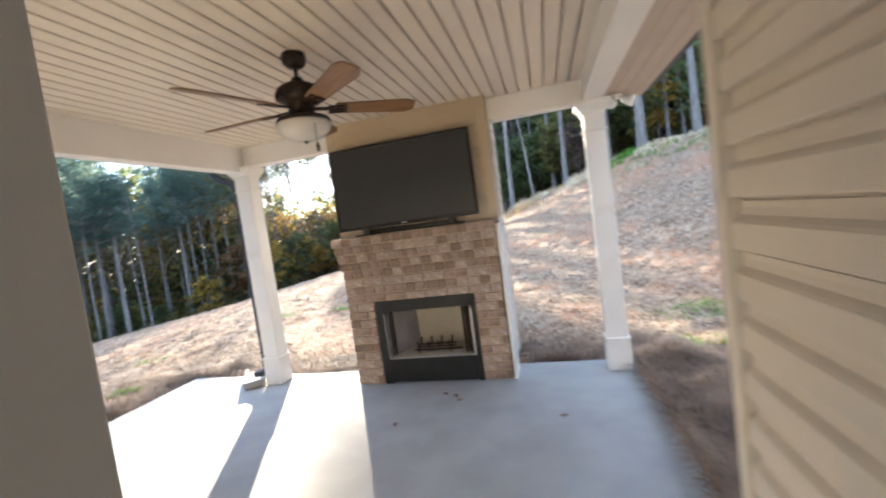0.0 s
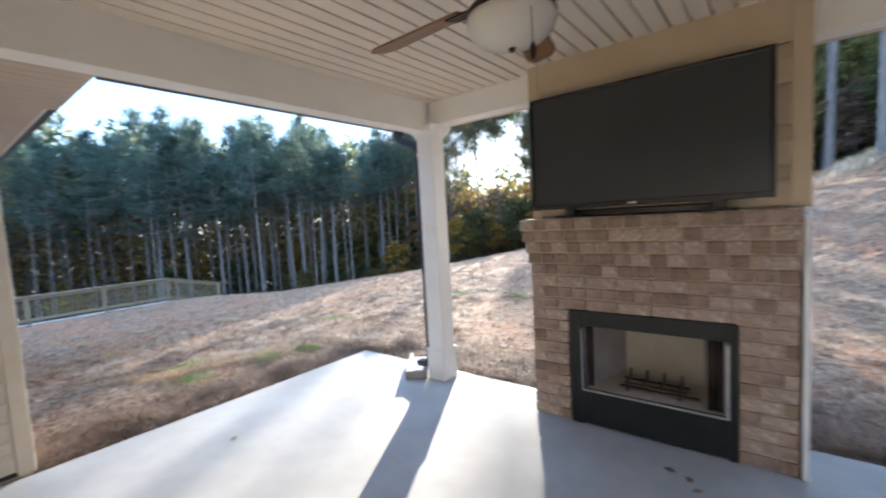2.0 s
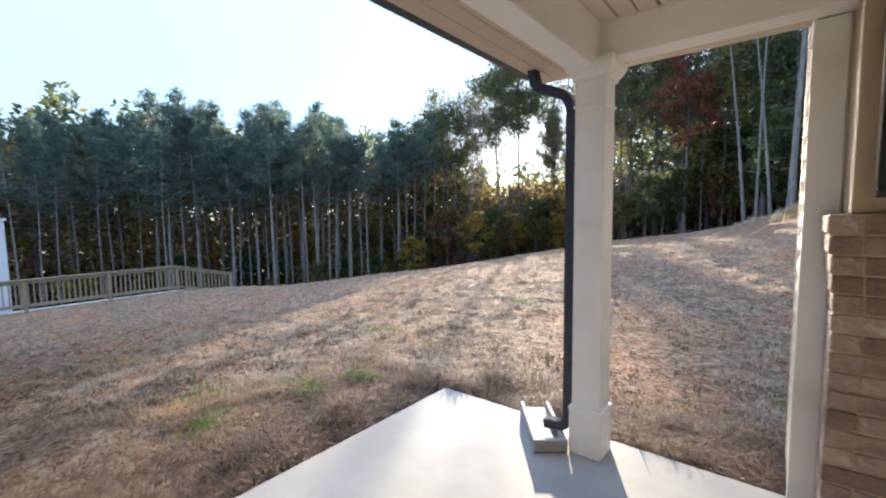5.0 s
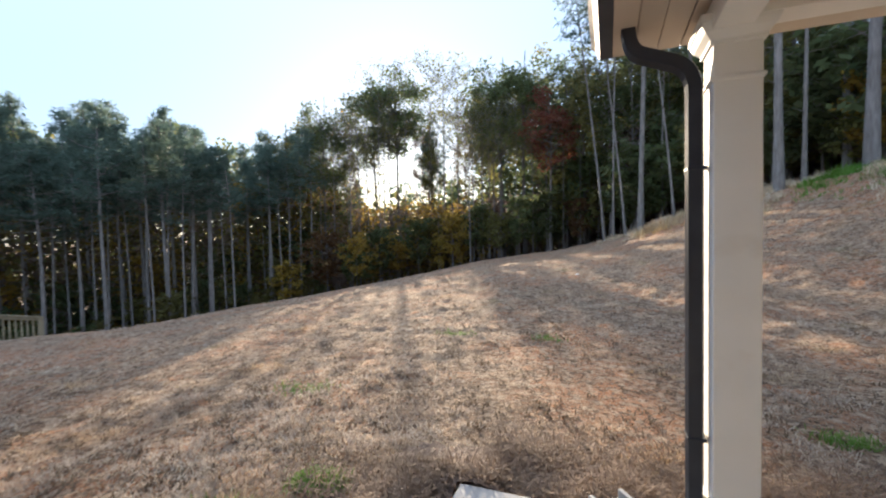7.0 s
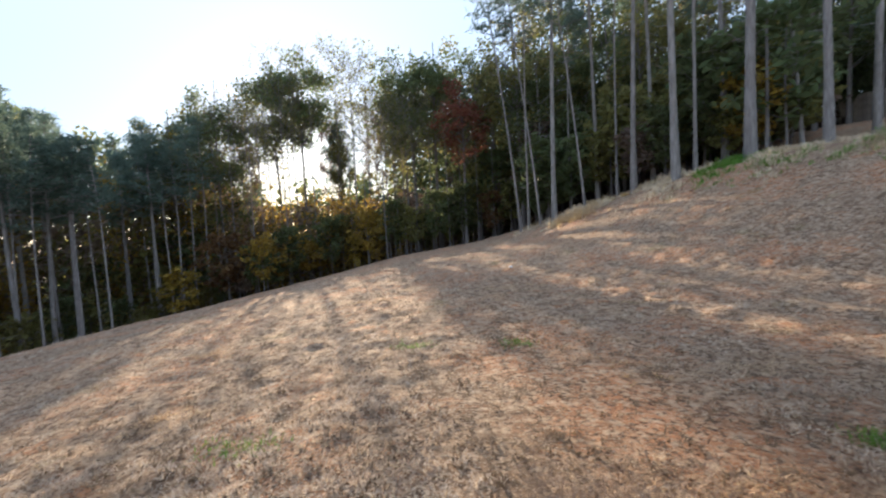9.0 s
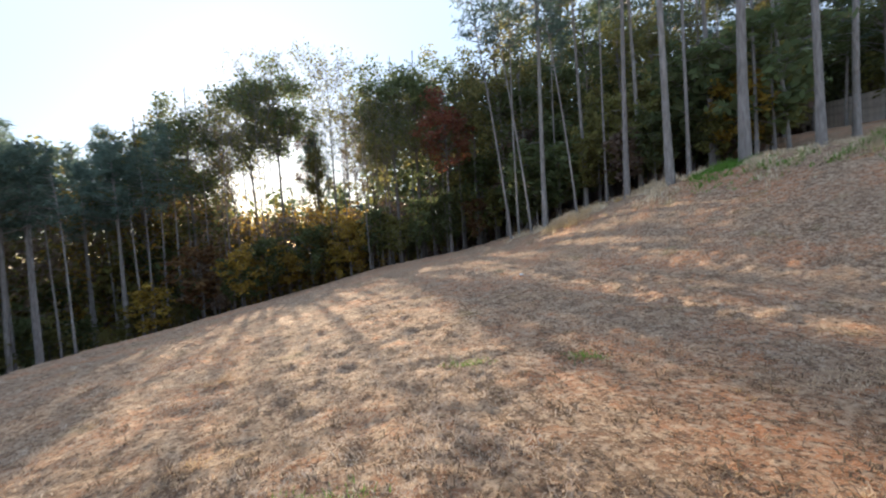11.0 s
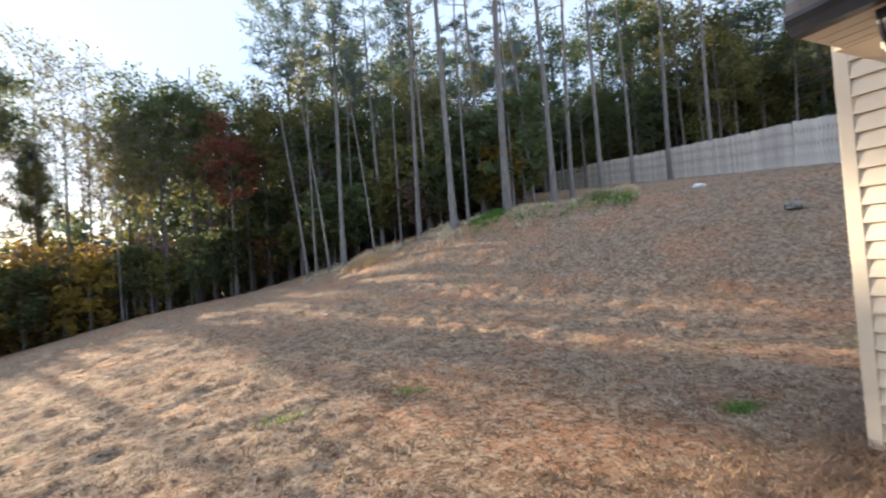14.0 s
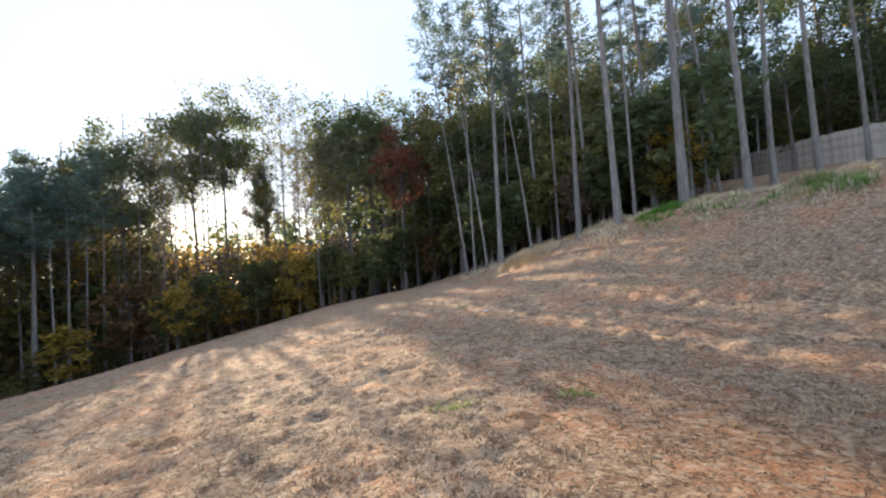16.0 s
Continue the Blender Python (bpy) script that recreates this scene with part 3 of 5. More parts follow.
    # side panels in a darker grey than the back panel
    for xa, xb in ((ix0, ix0 + inn), (ix1, ix1 - inn)):
        bm = bmesh.new()
        w = 0.012 if xa < xb else -0.012
        plan = ((xa, 0.05), (xb, y1), (xb - w, y1), (xa - w, 0.05))
        lo = [bm.verts.new((x, y, iz0)) for x, y in plan]
        hi = [bm.verts.new((x, y, iz1 + 0.1)) for x, y in plan]
        bm.faces.new(lo)
        bm.faces.new(hi)
        for k in range(4):
            bm.faces.new((lo[k], lo[(k + 1) % 4], hi[(k + 1) % 4], hi[k]))
        part("firebox_side", bm, GREY_REFRACT, e, "grey refractory side panel")
    # folded screen curtains at both ends
    for xa, n in ((ix1 - 0.10, 3), (ix0 + 0.012, 2)):
        bm = bmesh.new()
        for k in range(n):
            lathe(bm, [(0.011, iz0 + 0.01), (0.013, iz0 + 0.2), (0.011, iz1 - 0.01)], 8, (xa + k * 0.026, 0.075 + 0.008 * (k % 2), 0))
        part("mesh_curtain", bm, OIL, e, "folded black mesh curtain")
    # grate with andirons
    grate = boxes("grate", [(ix0 + 0.24, ix1 - 0.22, 0.115, 0.128, iz0 + 0.055, iz0 + 0.068), (ix0 + 0.24, ix1 - 0.22, 0.20, 0.213, iz0 + 0.055, iz0 + 0.068)], OIL, e, "blackened steel log grate", bevel=0.002)
    for k in range(4):
        x = ix0 + 0.26 + k * 0.105
        bm = bmesh.new()
        sweep(bm, [(x, 0.085, iz0 + 0.12), (x, 0.105, iz0 + 0.075), (x, 0.15, iz0 + 0.072), (x, 0.21, iz0 + 0.075), (x, 0.235, iz0 + 0.13)], [(-0.007, -0.007), (0.007, -0.007), (0.007, 0.007), (-0.007, 0.007)])
        part("bar", bm, OIL, grate)
    for x in (ix0 + 0.26, ix0 + 0.575):
        boxes("leg", [(x - 0.006, x + 0.006, 0.115, 0.127, iz0 + 0.002, iz0 + 0.06)], OIL, grate, bevel=0.001)
    boxes("gas_pipe", [(ix0 + 0.20, ix1 - 0.16, 0.16, 0.175, iz0 + 0.012, iz0 + 0.027)], OIL, e, bevel=0.004)
    return e


build_fireplace()

# boarded panel over the mantel
pn = structure(boxes("wall_chimney_breast", [(-1.527, -0.015, 3.715, 3.98, 1.448, 2.538)], PANEL, bevel=0), "tan boarded panel above the brick mantel")
for a, b in ((-1.530, -1.455), (-0.098, -0.012)):
    boxes("corner_board", [(a, b, 3.690, 3.716, 1.449, 2.538)], PANEL, pn, bevel=0.005)
pl = lap_mesh("siding_course", 1.357, PANEL, 0.2)
for z in (1.449, 1.655, 1.861, 2.067):
    piece("siding_course", pl, pn, pose(-1.455, 3.715, z))
boxes("head_board", [(-1.455, -0.098, 3.694, 3.716, 2.275, 2.537)], PANEL, pn, bevel=0.005)

# chimney chase behind the fireplace
ch = sided_wall("wall_chase", "cream vinyl lap siding on the chimney chase", [(-1.635, -0.075, 4.19, 4.625, -0.08, 4.4), (-1.635, -0.075, 3.985, 4.188, 0.86, 4.4), (-1.635, -1.33, 3.985, 4.188, -0.08, 0.858), (-0.27, -0.075, 3.985, 4.188, -0.08, 0.858)], [(-1.635, 4.58, -90, 0.585, 0.02, 4.2), (-0.12, 4.625, 180, 1.47, 0.02, 4.2), (-0.075, 3.99, 90, 0.59, 0.02, 4.2)], 0.1225, False)
boxes("corner_post", [(-1.662, -1.575, 4.565, 4.652, -0.04, 4.4)], SIDING, ch, bevel=0.006)
boxes("corner_post", [(-0.135, -0.048, 4.565, 4.652, -0.04, 4.4)], SIDING, ch, bevel=0.006)
boxes("corner_post", [(-1.664, -1.535, 3.973, 4.022, 0.0, 2.312)], WHITE, ch, bevel=0.004)


# ---- television and soundbar ----
def build_tv():
    e = empty("television", -0.816, 3.60, 1.448, "large black flat-screen television standing on the brick mantel", "television")
    e.rotation_euler = (0, 0, radians(-0.6))
    w, h, z0 = 0.66, 0.742, 0.057
    boxes("cabinet", [(-w + 0.01, w - 0.01, 0.0, 0.045, z0 + 0.01, z0 + h - 0.01)], TVBLACK, e, bevel=0.008)
    boxes("bezel", [(-w, w, -0.028, 0.004, z0 + h - 0.022, z0 + h), (-w, w, -0.028, 0.004, z0, z0 + 0.034), (-w, -w + 0.022, -0.028, 0.004, z0 + 0.034, z0 + h - 0.022), (w - 0.022, w, -0.028, 0.004, z0 + 0.034, z0 + h - 0.022)], TVBLACK, e, bevel=0.004)
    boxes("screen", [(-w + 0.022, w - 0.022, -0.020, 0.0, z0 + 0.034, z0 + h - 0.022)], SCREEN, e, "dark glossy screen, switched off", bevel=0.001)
    boxes("maker_badge", [(-0.035, 0.012, -0.031, -0.027, z0 + 0.012, z0 + 0.023)], SILVER, e, bevel=0.001)
    for x in (-0.40, 0.42):
        bm = bmesh.new()
        box(bm, x - 0.03, x + 0.03, -0.015, 0.04, 0.01, z0 + 0.02, bevel=0.006)
        box(bm, x - 0.09, x + 0.09, -0.06, 0.085, 0.0, 0.014, bevel=0.005)
        part("foot", bm, TVBLACK, e)


build_tv()


def build_soundbar():
    e = empty("soundbar", -0.83, 3.685, 1.448, "slim black soundbar lying on the brick mantel", "soundbar")
    boxes("body", [(-0.42, 0.42, -0.02, 0.02, 0.0, 0.048)], TVBLACK, e, bevel=0.01)
    boxes("end_cap", [(-0.432, -0.42, -0.02, 0.02, 0.001, 0.047)], SILVER, e, bevel=0.003)
    boxes("end_cap", [(0.42, 0.432, -0.02, 0.02, 0.001, 0.047)], SILVER, e, bevel=0.003)


build_soundbar()


# ---- ceiling fan ----
def build_fan():
    e = empty("ceiling_fan", -0.845, 2.165, 2.505, "oil-rubbed bronze ceiling fan with five oak blades", "ceiling fan")
    e.scale = (0.93, 0.93, 1.03)
    for name, prof, m, lab in (("canopy", [(0.066, 0.0), (0.07, -0.02), (0.066, -0.05), (0.045, -0.07), (0.022, -0.078)], OIL, ""), ("downrod", [(0.013, -0.075), (0.013, -0.135)], OIL, ""),
                               ("motor_housing", [(0.03, -0.125), (0.042, -0.15), (0.09, -0.165), (0.125, -0.185), (0.135, -0.21), (0.128, -0.24), (0.095, -0.262), (0.075, -0.28), (0.075, -0.315), (0.06, -0.32)], OIL, ""),
                               ("light_fitter", [(0.06, -0.318), (0.10, -0.328), (0.152, -0.345), (0.158, -0.362), (0.135, -0.365)], OIL, ""),
                               ("bowl", [(0.135, -0.360), (0.154, -0.366), (0.157, -0.385), (0.145, -0.412), (0.113, -0.438), (0.06, -0.455), (0.012, -0.460)], OPAL, "frosted white glass light bowl"),
                               ("finial", [(0.012, -0.458), (0.012, -0.466), (0.004, -0.474)], OIL, "")):
        bm = bmesh.new()
        lathe(bm, prof, 32)
        ob = part(name, bm, m, e, lab)
    for k in range(20):
        a = 2 * math.pi * k / 20
        bm = bmesh.new()
        box(bm, -0.006, 0.006, -0.006, 0.006, -0.018, 0.018, bevel=0.002)
        piece_ob = part("vent_rib", bm, BLACK, e)
        piece_ob.matrix_basis = pose(0.132 * math.cos(a), 0.132 * math.sin(a), -0.222, 0, 0, math.degrees(a))
    bm = bmesh.new()
    n = 14
    outline = []
    for k in range(n + 1):
        t = k / n
        outline.append((0.20 + 0.50 * t, 0.052 + 0.022 * t - (0.032 * max(0, t - 0.9) / 0.1) ** 1.0))
    pts = [(x, w) for x, w in outline] + [(x, -w) for x, w in outline[::-1]]
    low = [bm.verts.new((x, y, -0.004)) for x, y in pts]
    high = [bm.verts.new((x, y, 0.004)) for x, y in pts]
    bm.faces.new(low[::-1])
    bm.faces.new(high)
    for k in range(len(pts)):
        bm.faces.new((low[k], low[(k + 1) % len(pts)], high[(k + 1) % len(pts)], high[k]))
    blade_me = part("blade", bm, BLADE, e)
    bm = bmesh.new()
    box(bm, 0.07, 0.17, -0.014, 0.014, -0.006, 0.004, bevel=0.003)
    for y in (-0.032, 0.0, 0.032):
        box(bm, 0.16, 0.265, y - 0.011, y + 0.011, -0.011, -0.0045, bevel=0.003)
    box(bm, 0.155, 0.185, -0.045, 0.045, -0.012, -0.0045, bevel=0.004)
    box(bm, 0.25, 0.268, -0.036, 0.036, -0.012, -0.0045, bevel=0.004)
    iron = part("blade_iron", bm, OIL, e)
    for k in range(5):
        m = pose(0, 0, -0.29, 0, 0, -111 + 72 * k) @ pose(0, 0, 0, -13, 0, 0)
        if k == 0:
            blade_me.matrix_basis, iron.matrix_basis = m, m
        else:
            piece("blade", blade_me.data, e, m)
            piece("blade_iron", iron.data, e, m)
    bm = bmesh.new()
    lathe(bm, [(0.0018, -0.32), (0.0018, -0.50)], 6, (0.12, -0.09, 0))
    chain = part("pull_chain", bm, OIL, e)
    bm = bmesh.new()
    lathe(bm, [(0.003, -0.495), (0.010, -0.51), (0.010, -0.535), (0.004, -0.545)], 10, (0.12, -0.09, 0))
    part("fob", bm, OIL, chain)


build_fan()


# ---- flood light under the east eave ----
def build_floodlight():
    e = empty("flood_light", 1.09, 4.0, 2.36, "white twin-head flood light under the eave", "flood light")
    bm = bmesh.new()
    lathe(bm, [(0.055, 0.0), (0.058, -0.012), (0.05, -0.026), (0.02, -0.03)], 20)
    part("base", bm, WHITE, e)
    for s in (-1, 1):
        bm = bmesh.new()
        lathe(bm, [(0.02, 0.0), (0.03, 0.03), (0.046, 0.075), (0.052, 0.105), (0.048, 0.118), (0.03, 0.122)], 18)
        head = part("lamp_head", bm, WHITE, e)
        head.matrix_basis = pose(0.035 * s, 0.0, -0.035, 115, 0, 38 * s + 20)


build_floodlight()


# ---- deck railing beyond the lawn ----
def build_railing():
    e = empty("deck_railing", -19.4, 7.2, -1.3, "weathered pine deck railing with square balusters", "railing")

    def top(y):
        return -0.32 if y < 7.2 else -0.32 - (y - 7.2) * 0.245

    def bar(name, y0, y1, up, w, h, material=RAILWOOD, label=""):
        bm = bmesh.new()
        vs = []
        for y in (y0, y1):
            z = top(y) + up + 1.3
            vs += [bm.verts.new((sx * w / 2, y - 7.2, z + sz)) for sx, sz in ((-1, -h), (1, -h), (1, 0), (-1, 0))]
        for f in ((0, 1, 2, 3), (7, 6, 5, 4), (0, 4, 5, 1), (1, 5, 6, 2), (2, 6, 7, 3), (3, 7, 4, 0)):
            bm.faces.new([vs[i] for i in f])
        part(name, bm, material, e, label)

    for y0, y1 in ((-3.0, 7.2), (7.2, 9.2)):
        bar("top_rail", y0, y1, 0.0, 0.14, 0.04)
        bar("upper_rail", y0, y1, -0.05, 0.04, 0.09)
        bar("lower_rail", y0, y1, -0.76, 0.04, 0.09)
        bar("base_strip", y0, min(y1, 8.4), -0.93, 0.10, 0.035, WHITE, "white strip under the rail")
    bm = bmesh.new()
    box(bm, -0.018, 0.018, -0.018, 0.018, -0.85, -0.05, bevel=0)
    bal = part("baluster", bm, RAILWOOD, e)
    bm = bmesh.new()
    box(bm, -0.05, 0.05, -0.05, 0.05, -1.3, -0.02, bevel=0.004)
    post = part("post", bm, RAILWOOD, e)
    y, first = -2.9, True
    while y < 9.15:
        m = pose(-0.035, y - 7.2, top(y) + 1.3)
        if first:
            bal.matrix_basis, first = m, False
        else:
            piece("baluster", bal.data, e, m)
        y += 0.135
    for k, y in enumerate((-2.9, -0.9, 1.1, 3.1, 5.15, 7.2, 9.15)):
        m = pose(0.0, y - 7.2, top(y) + 1.3)
        if k == 0:
            post.matrix_basis = m
        else:
            piece("post", post.data, e, m)
    structure(boxes("deck", [(-24.0, -19.6, -3.0, 7.0, -2.1, -1.95)], RAILWOOD, bevel=0.004), "weathered pine deck")


build_railing()


def build_neighbour():
    e = empty("neighbour_chimney", -25.5, 2.4, -2.6, "pale painted chimney of a neighbouring house with a capped flue", "chimney")
    boxes("chimney_body", [(-0.6, 0.6, -0.85, 0.85, 0.0, 4.05)], NEIGHBOUR, e, bevel=0.01)
    boxes("crown", [(-0.66, 0.66, -0.91, 0.91, 4.05, 4.14)], NEIGHBOUR, e, bevel=0.01)
    bm = bmesh.new()
    lathe(bm, [(0.2, 4.14), (0.2, 4.34), (0.3, 4.36), (0.3, 4.55), (0.18, 4.62)], 16, (0, 0.15, 0))
    part("flue_cap", bm, NEIGHBOUR, e)
    h = empty("neighbour_house", -26.8, -2.4, -2.6, "grey-roofed neighbouring house among trees", "house")
    boxes("wall", [(-3.0, 1.6, -5.0, 4.6, 0.0, 2.0)], NEIGHBOUR, h, bevel=0)
    bm = bmesh.new()
    vs = [bm.verts.new(p) for p in ((-3.3, -5.3, 2.0), (2.0, -5.3, 2.0), (-0.6, -5.3, 3.1), (-3.3, 4.9, 2.0), (2.0, 4.9, 2.0), (-0.6, 4.9, 3.1))]
    for f in ((0, 2, 1), (3, 4, 5), (0, 1, 4, 3), (1, 2, 5, 4), (2, 0, 3, 5)):
        bm.faces.new([vs[i] for i in f])
    part("roof", bm, SHINGLE, h)


build_neighbour()

# ---- picket fence on the bank ----
FENCE = ((11.8, -6.0), (14.4, 12.0), (19.0, 27.0), (21.5, 46.0))


def build_fence():
    e = empty("fence", 14.4, 12.0, 0.0, "weathered grey wooden privacy fence along the top of the bank", "fence")
    bm = bmesh.new()
    w, t, h = 0.1455, 0.018, 1.85
    o = [(-w / 2, 0), (w / 2, 0), (w / 2, h - 0.035), (w / 2 - 0.035, h), (-w / 2 + 0.035, h), (-w / 2, h - 0.035)]
    a = [bm.verts.new((x, -t / 2, z)) for x, z in o]
    b = [bm.verts.new((x, t / 2, z)) for x, z in o]
    bm.faces.new(a)
    bm.faces.new(b[::-1])
    for k in range(6):
        bm.faces.new((a[k], b[k], b[(k + 1) % 6], a[(k + 1) % 6]))
    picket = part("picket", bm, FENCEWOOD, e)
    rng = random.Random(9)
    first = True
    rest_v, rest_f = [], []
    for (x0, y0), (x1, y1) in zip(FENCE, FENCE[1:]):
        length = math.hypot(x1 - x0, y1 - y0)
        turn = math.degrees(math.atan2(y1 - y0, x1 - x0))
        count = round(length / 0.146)
        for k in range(count):
            s = (k + 0.5) / count
            x, y = x0 + (x1 - x0) * s, y0 + (y1 - y0) * s
            m = pose(x - 14.4, y - 12.0, height(x, y) - 0.03 + rng.uniform(-0.015, 0.015), rng.uniform(-0.6, 0.6), rng.uniform(-0.5, 0.5), turn)
            if 8.0 < y < 36.0:
                if first:
                    picket.matrix_basis, first = m, False
                else:
                    piece("picket", picket.data, e, m)
            else:
                n0 = len(rest_v)
                rest_v += [m @ v.co for v in picket.data.vertices]
                rest_f += [tuple(n0 + i for i in p.vertices) for p in picket.data.polygons]
        nx, ny = -(y1 - y0) / length, (x1 - x0) / length
        for up in (0.35, 1.45):
            n = max(2, int(length / 2.4))
            for k in range(n):
                pa, pb = k / n, (k + 1) / n
                vs = []
                bm = bmesh.new()
                for s in (pa, pb):
                    x, y = x0 + (x1 - x0) * s, y0 + (y1 - y0) * s
                    z = height(x, y) + up
                    vs += [bm.verts.new((x - 14.4 - nx * q, y - 12.0 - ny * q, z + r)) for q, r in ((0.014, 0), (0.055, 0), (0.055, 0.09), (0.014, 0.09))]
                for f in ((0, 1, 2, 3), (7, 6, 5, 4), (0, 4, 5, 1), (1, 5, 6, 2), (2, 6, 7, 3), (3, 7, 4, 0)):
                    bm.faces.new([vs[i] for i in f])
                part("fence_rail", bm, FENCEWOOD, e)
    far = new("far_pickets", mesh_of("far_pickets", rest_v, rest_f, FENCEWOOD))
    far.parent = e
    far["kind"] = "stuff"


build_fence()


# ---- trees ----
def tube(V, F, pts, radii, n=6):
    base = len(V)
    for i, p in enumerate(pts):
        d = (pts[min(i + 1, len(pts) - 1)] - pts[max(i - 1, 0)]).normalized()
        u = d.orthogonal().normalized()
        w = d.cross(u)
        for k in range(n):
            a = 2 * math.pi * k / n
            V.append(p + (u * math.cos(a) + w * math.sin(a)) * radii[i])
    for i in range(len(pts) - 1):
        for k in range(n):
            F.append((base + i * n + k, base + i * n + (k + 1) % n, base + (i + 1) * n + (k + 1) % n, base + (i + 1) * n + k))


def leaf_quads(rs, centres, spread, per, size, narrow=1.0, flat=1.0):
    """Small quads scattered round clump centres."""
    c = np.repeat(np.asarray(centres), per, axis=0)
    c = c + rs.normal(0, 1, c.shape) * np.array([spread, spread, spread * flat])
    n = len(c)
    u = rs.normal(0, 1, (n, 3))
    u /= np.linalg.norm(u, axis=1, keepdims=True)
    v = np.cross(u, rs.normal(0, 1, (n, 3)))
    v /= np.linalg.norm(v, axis=1, keepdims=True)
    s = size * rs.uniform(0.6, 1.3, (n, 1))
    u, v = u * s, v * s * narrow
    return np.stack([c - u, c - v * 0.6, c + u, c + v * 0.6], axis=1)


def tree_parts(kind, h, seed, leaf=None, dense=1.0, spread=2.2, start=0.5, lean=0.0, thick=0.15, size=0.13):
    """The bark mesh and the leaf mesh of one tree: (trunk, crown)."""
    rng, rs = random.Random(seed), np.random.RandomState(seed)
    V, F, tips = [], [], []
    n = 9
    ph = rng.uniform(0, 6)
    trunk = [Vector((lean * h * (k / n) + 0.012 * h * math.sin(ph + 3 * k / n) * k / n, 0.010 * h * math.cos(ph + 4 * k / n) * k / n, h * k / n - 0.3 * (k == 0))) for k in range(n + 1)]
    tube(V, F, trunk, [thick * (1 - 0.82 * k / n) * (1.35 if k == 0 else 1) for k in range(n + 1)], 8)

    def at(t):
        k = min(n - 1, int(t * n))
        return trunk[k].lerp(trunk[k + 1], t * n - k)

    if kind == "pine":
        for k in range(26):
            t = start + (0.99 - start) * ((k + rng.random()) / 26)
            rel = (t - start) / (1 - start)
            L = spread * (0.45 + 0.75 * math.sin(min(1.0, 0.25 + rel) * math.pi * 0.80)) * (1.12 - rel) * rng.uniform(0.7, 1.25)
            a = rng.uniform(0, 2 * math.pi)
            p0 = at(t)
            d = Vector((math.cos(a), math.sin(a), rng.uniform(-0.05, 0.45)))
            p1 = p0 + d * L * 0.55 + Vector((0, 0, -0.05 * L))
            p2 = p0 + d * L + Vector((0, 0, 0.12 * L))
            tube(V, F, [p0, p1, p2], [0.022 + 0.02 * (1 - rel), 0.018, 0.006], 4)
            for s in (0.45, 0.65, 0.85, 1.0):
                q = p0.lerp(p2, s)
                tips.append((q.x + rng.gauss(0, 0.16), q.y + rng.gauss(0, 0.16), q.z + 0.1 + rng.gauss(0, 0.12)))
        for k in range(9):
            a, t = rng.uniform(0, 6.3), rng.uniform(0.15, start)
            p0 = at(t)
            tube(V, F, [p0, p0 + Vector((math.cos(a), math.sin(a), 0.1)) * rng.uniform(0.3, 1.0)], [0.018, 0.005], 3)
        crown = leaf_quads(rs, tips, 0.17, int(22 * dense), 0.22, 0.22, 0.6)
    elif kind == "dome":
        mid, half = h * (1 + start) / 2, h * (1 - start) / 2
        for k in range(54):
            d = Vector((rng.gauss(0, 1), rng.gauss(0, 1), rng.gauss(0.25, 0.9))).normalized()
            lump = 0.86 + 0.34 * noise.noise(d * 1.9 + Vector((seed, 0, 0)))
            r = lump * rng.uniform(0.35, 1.0) ** 0.5
            q = Vector((lean * h * 0.8 + d.x * spread * r, d.y * spread * r, mid + d.z * half * r * 1.16))
            tips.append(tuple(q))
            if k % 2 == 0:
                p0 = at(min(0.93, max(start * 0.8, (q.z - 0.45 * spread) / h)))
                tube(V, F, [p0, p0.lerp(q, 0.5) + Vector((0, 0, 0.12 * spread)), q], [thick * 0.34, thick * 0.2, 0.012], 4)
        per = max(2, int(40 * dense))
        c = np.repeat(np.array(tips), per, axis=0)
        u = rs.normal(0, 1, c.shape)
        u *= (rs.rand(len(c), 1) ** 0.45) / np.linalg.norm(u, axis=1, keepdims=True)
        crown = leaf_quads(rs, c + u * np.array([0.27, 0.27, 0.2]) * spread, 0.03, 1, size, 0.8, 0.8)
    else:
        for k in range(17):
            t = start + (0.97 - start) * ((k + rng.random()) / 17)
            rel = (t - start) / (1 - start)
            L = spread * (0.5 + 0.7 * math.sin(math.pi * min(1, 0.2 + 0.75 * rel))) * rng.uniform(0.65, 1.2)
            a = k * 2.4 + rng.uniform(-0.5, 0.5)
            p0 = at(t)
            d = Vector((math.cos(a), math.sin(a), rng.uniform(0.45, 1.0))).normalized()
            p1 = p0 + d * L * 0.5
            p2 = p0 + d * L + Vector((0, 0, 0.15 * L))
            tube(V, F, [p0, p1, p2], [thick * 0.34 * (1.1 - rel), thick * 0.2, 0.010], 5)
            for s in (0.55, 0.8, 1.0):
                q = p0.lerp(p2, s)
                for j in range(2):
                    b = Vector((rng.gauss(0, 1), rng.gauss(0, 1), rng.gauss(0.3, 0.6))).normalized() * L * 0.33
                    tube(V, F, [q, q + b], [0.016, 0.004], 3)
                    tips.append(tuple(q + b))
                    tips.append(tuple(q + b * 0.5))
        crown = leaf_quads(rs, tips, 0.15 + 0.022 * spread, max(1, int(21 * dense)), size, 0.8, 0.8)
    bark = mesh_of("trunk", V, F, BARK if kind == "pine" else LIMB, True)
    return bark, quads_mesh("crown", crown, leaf)


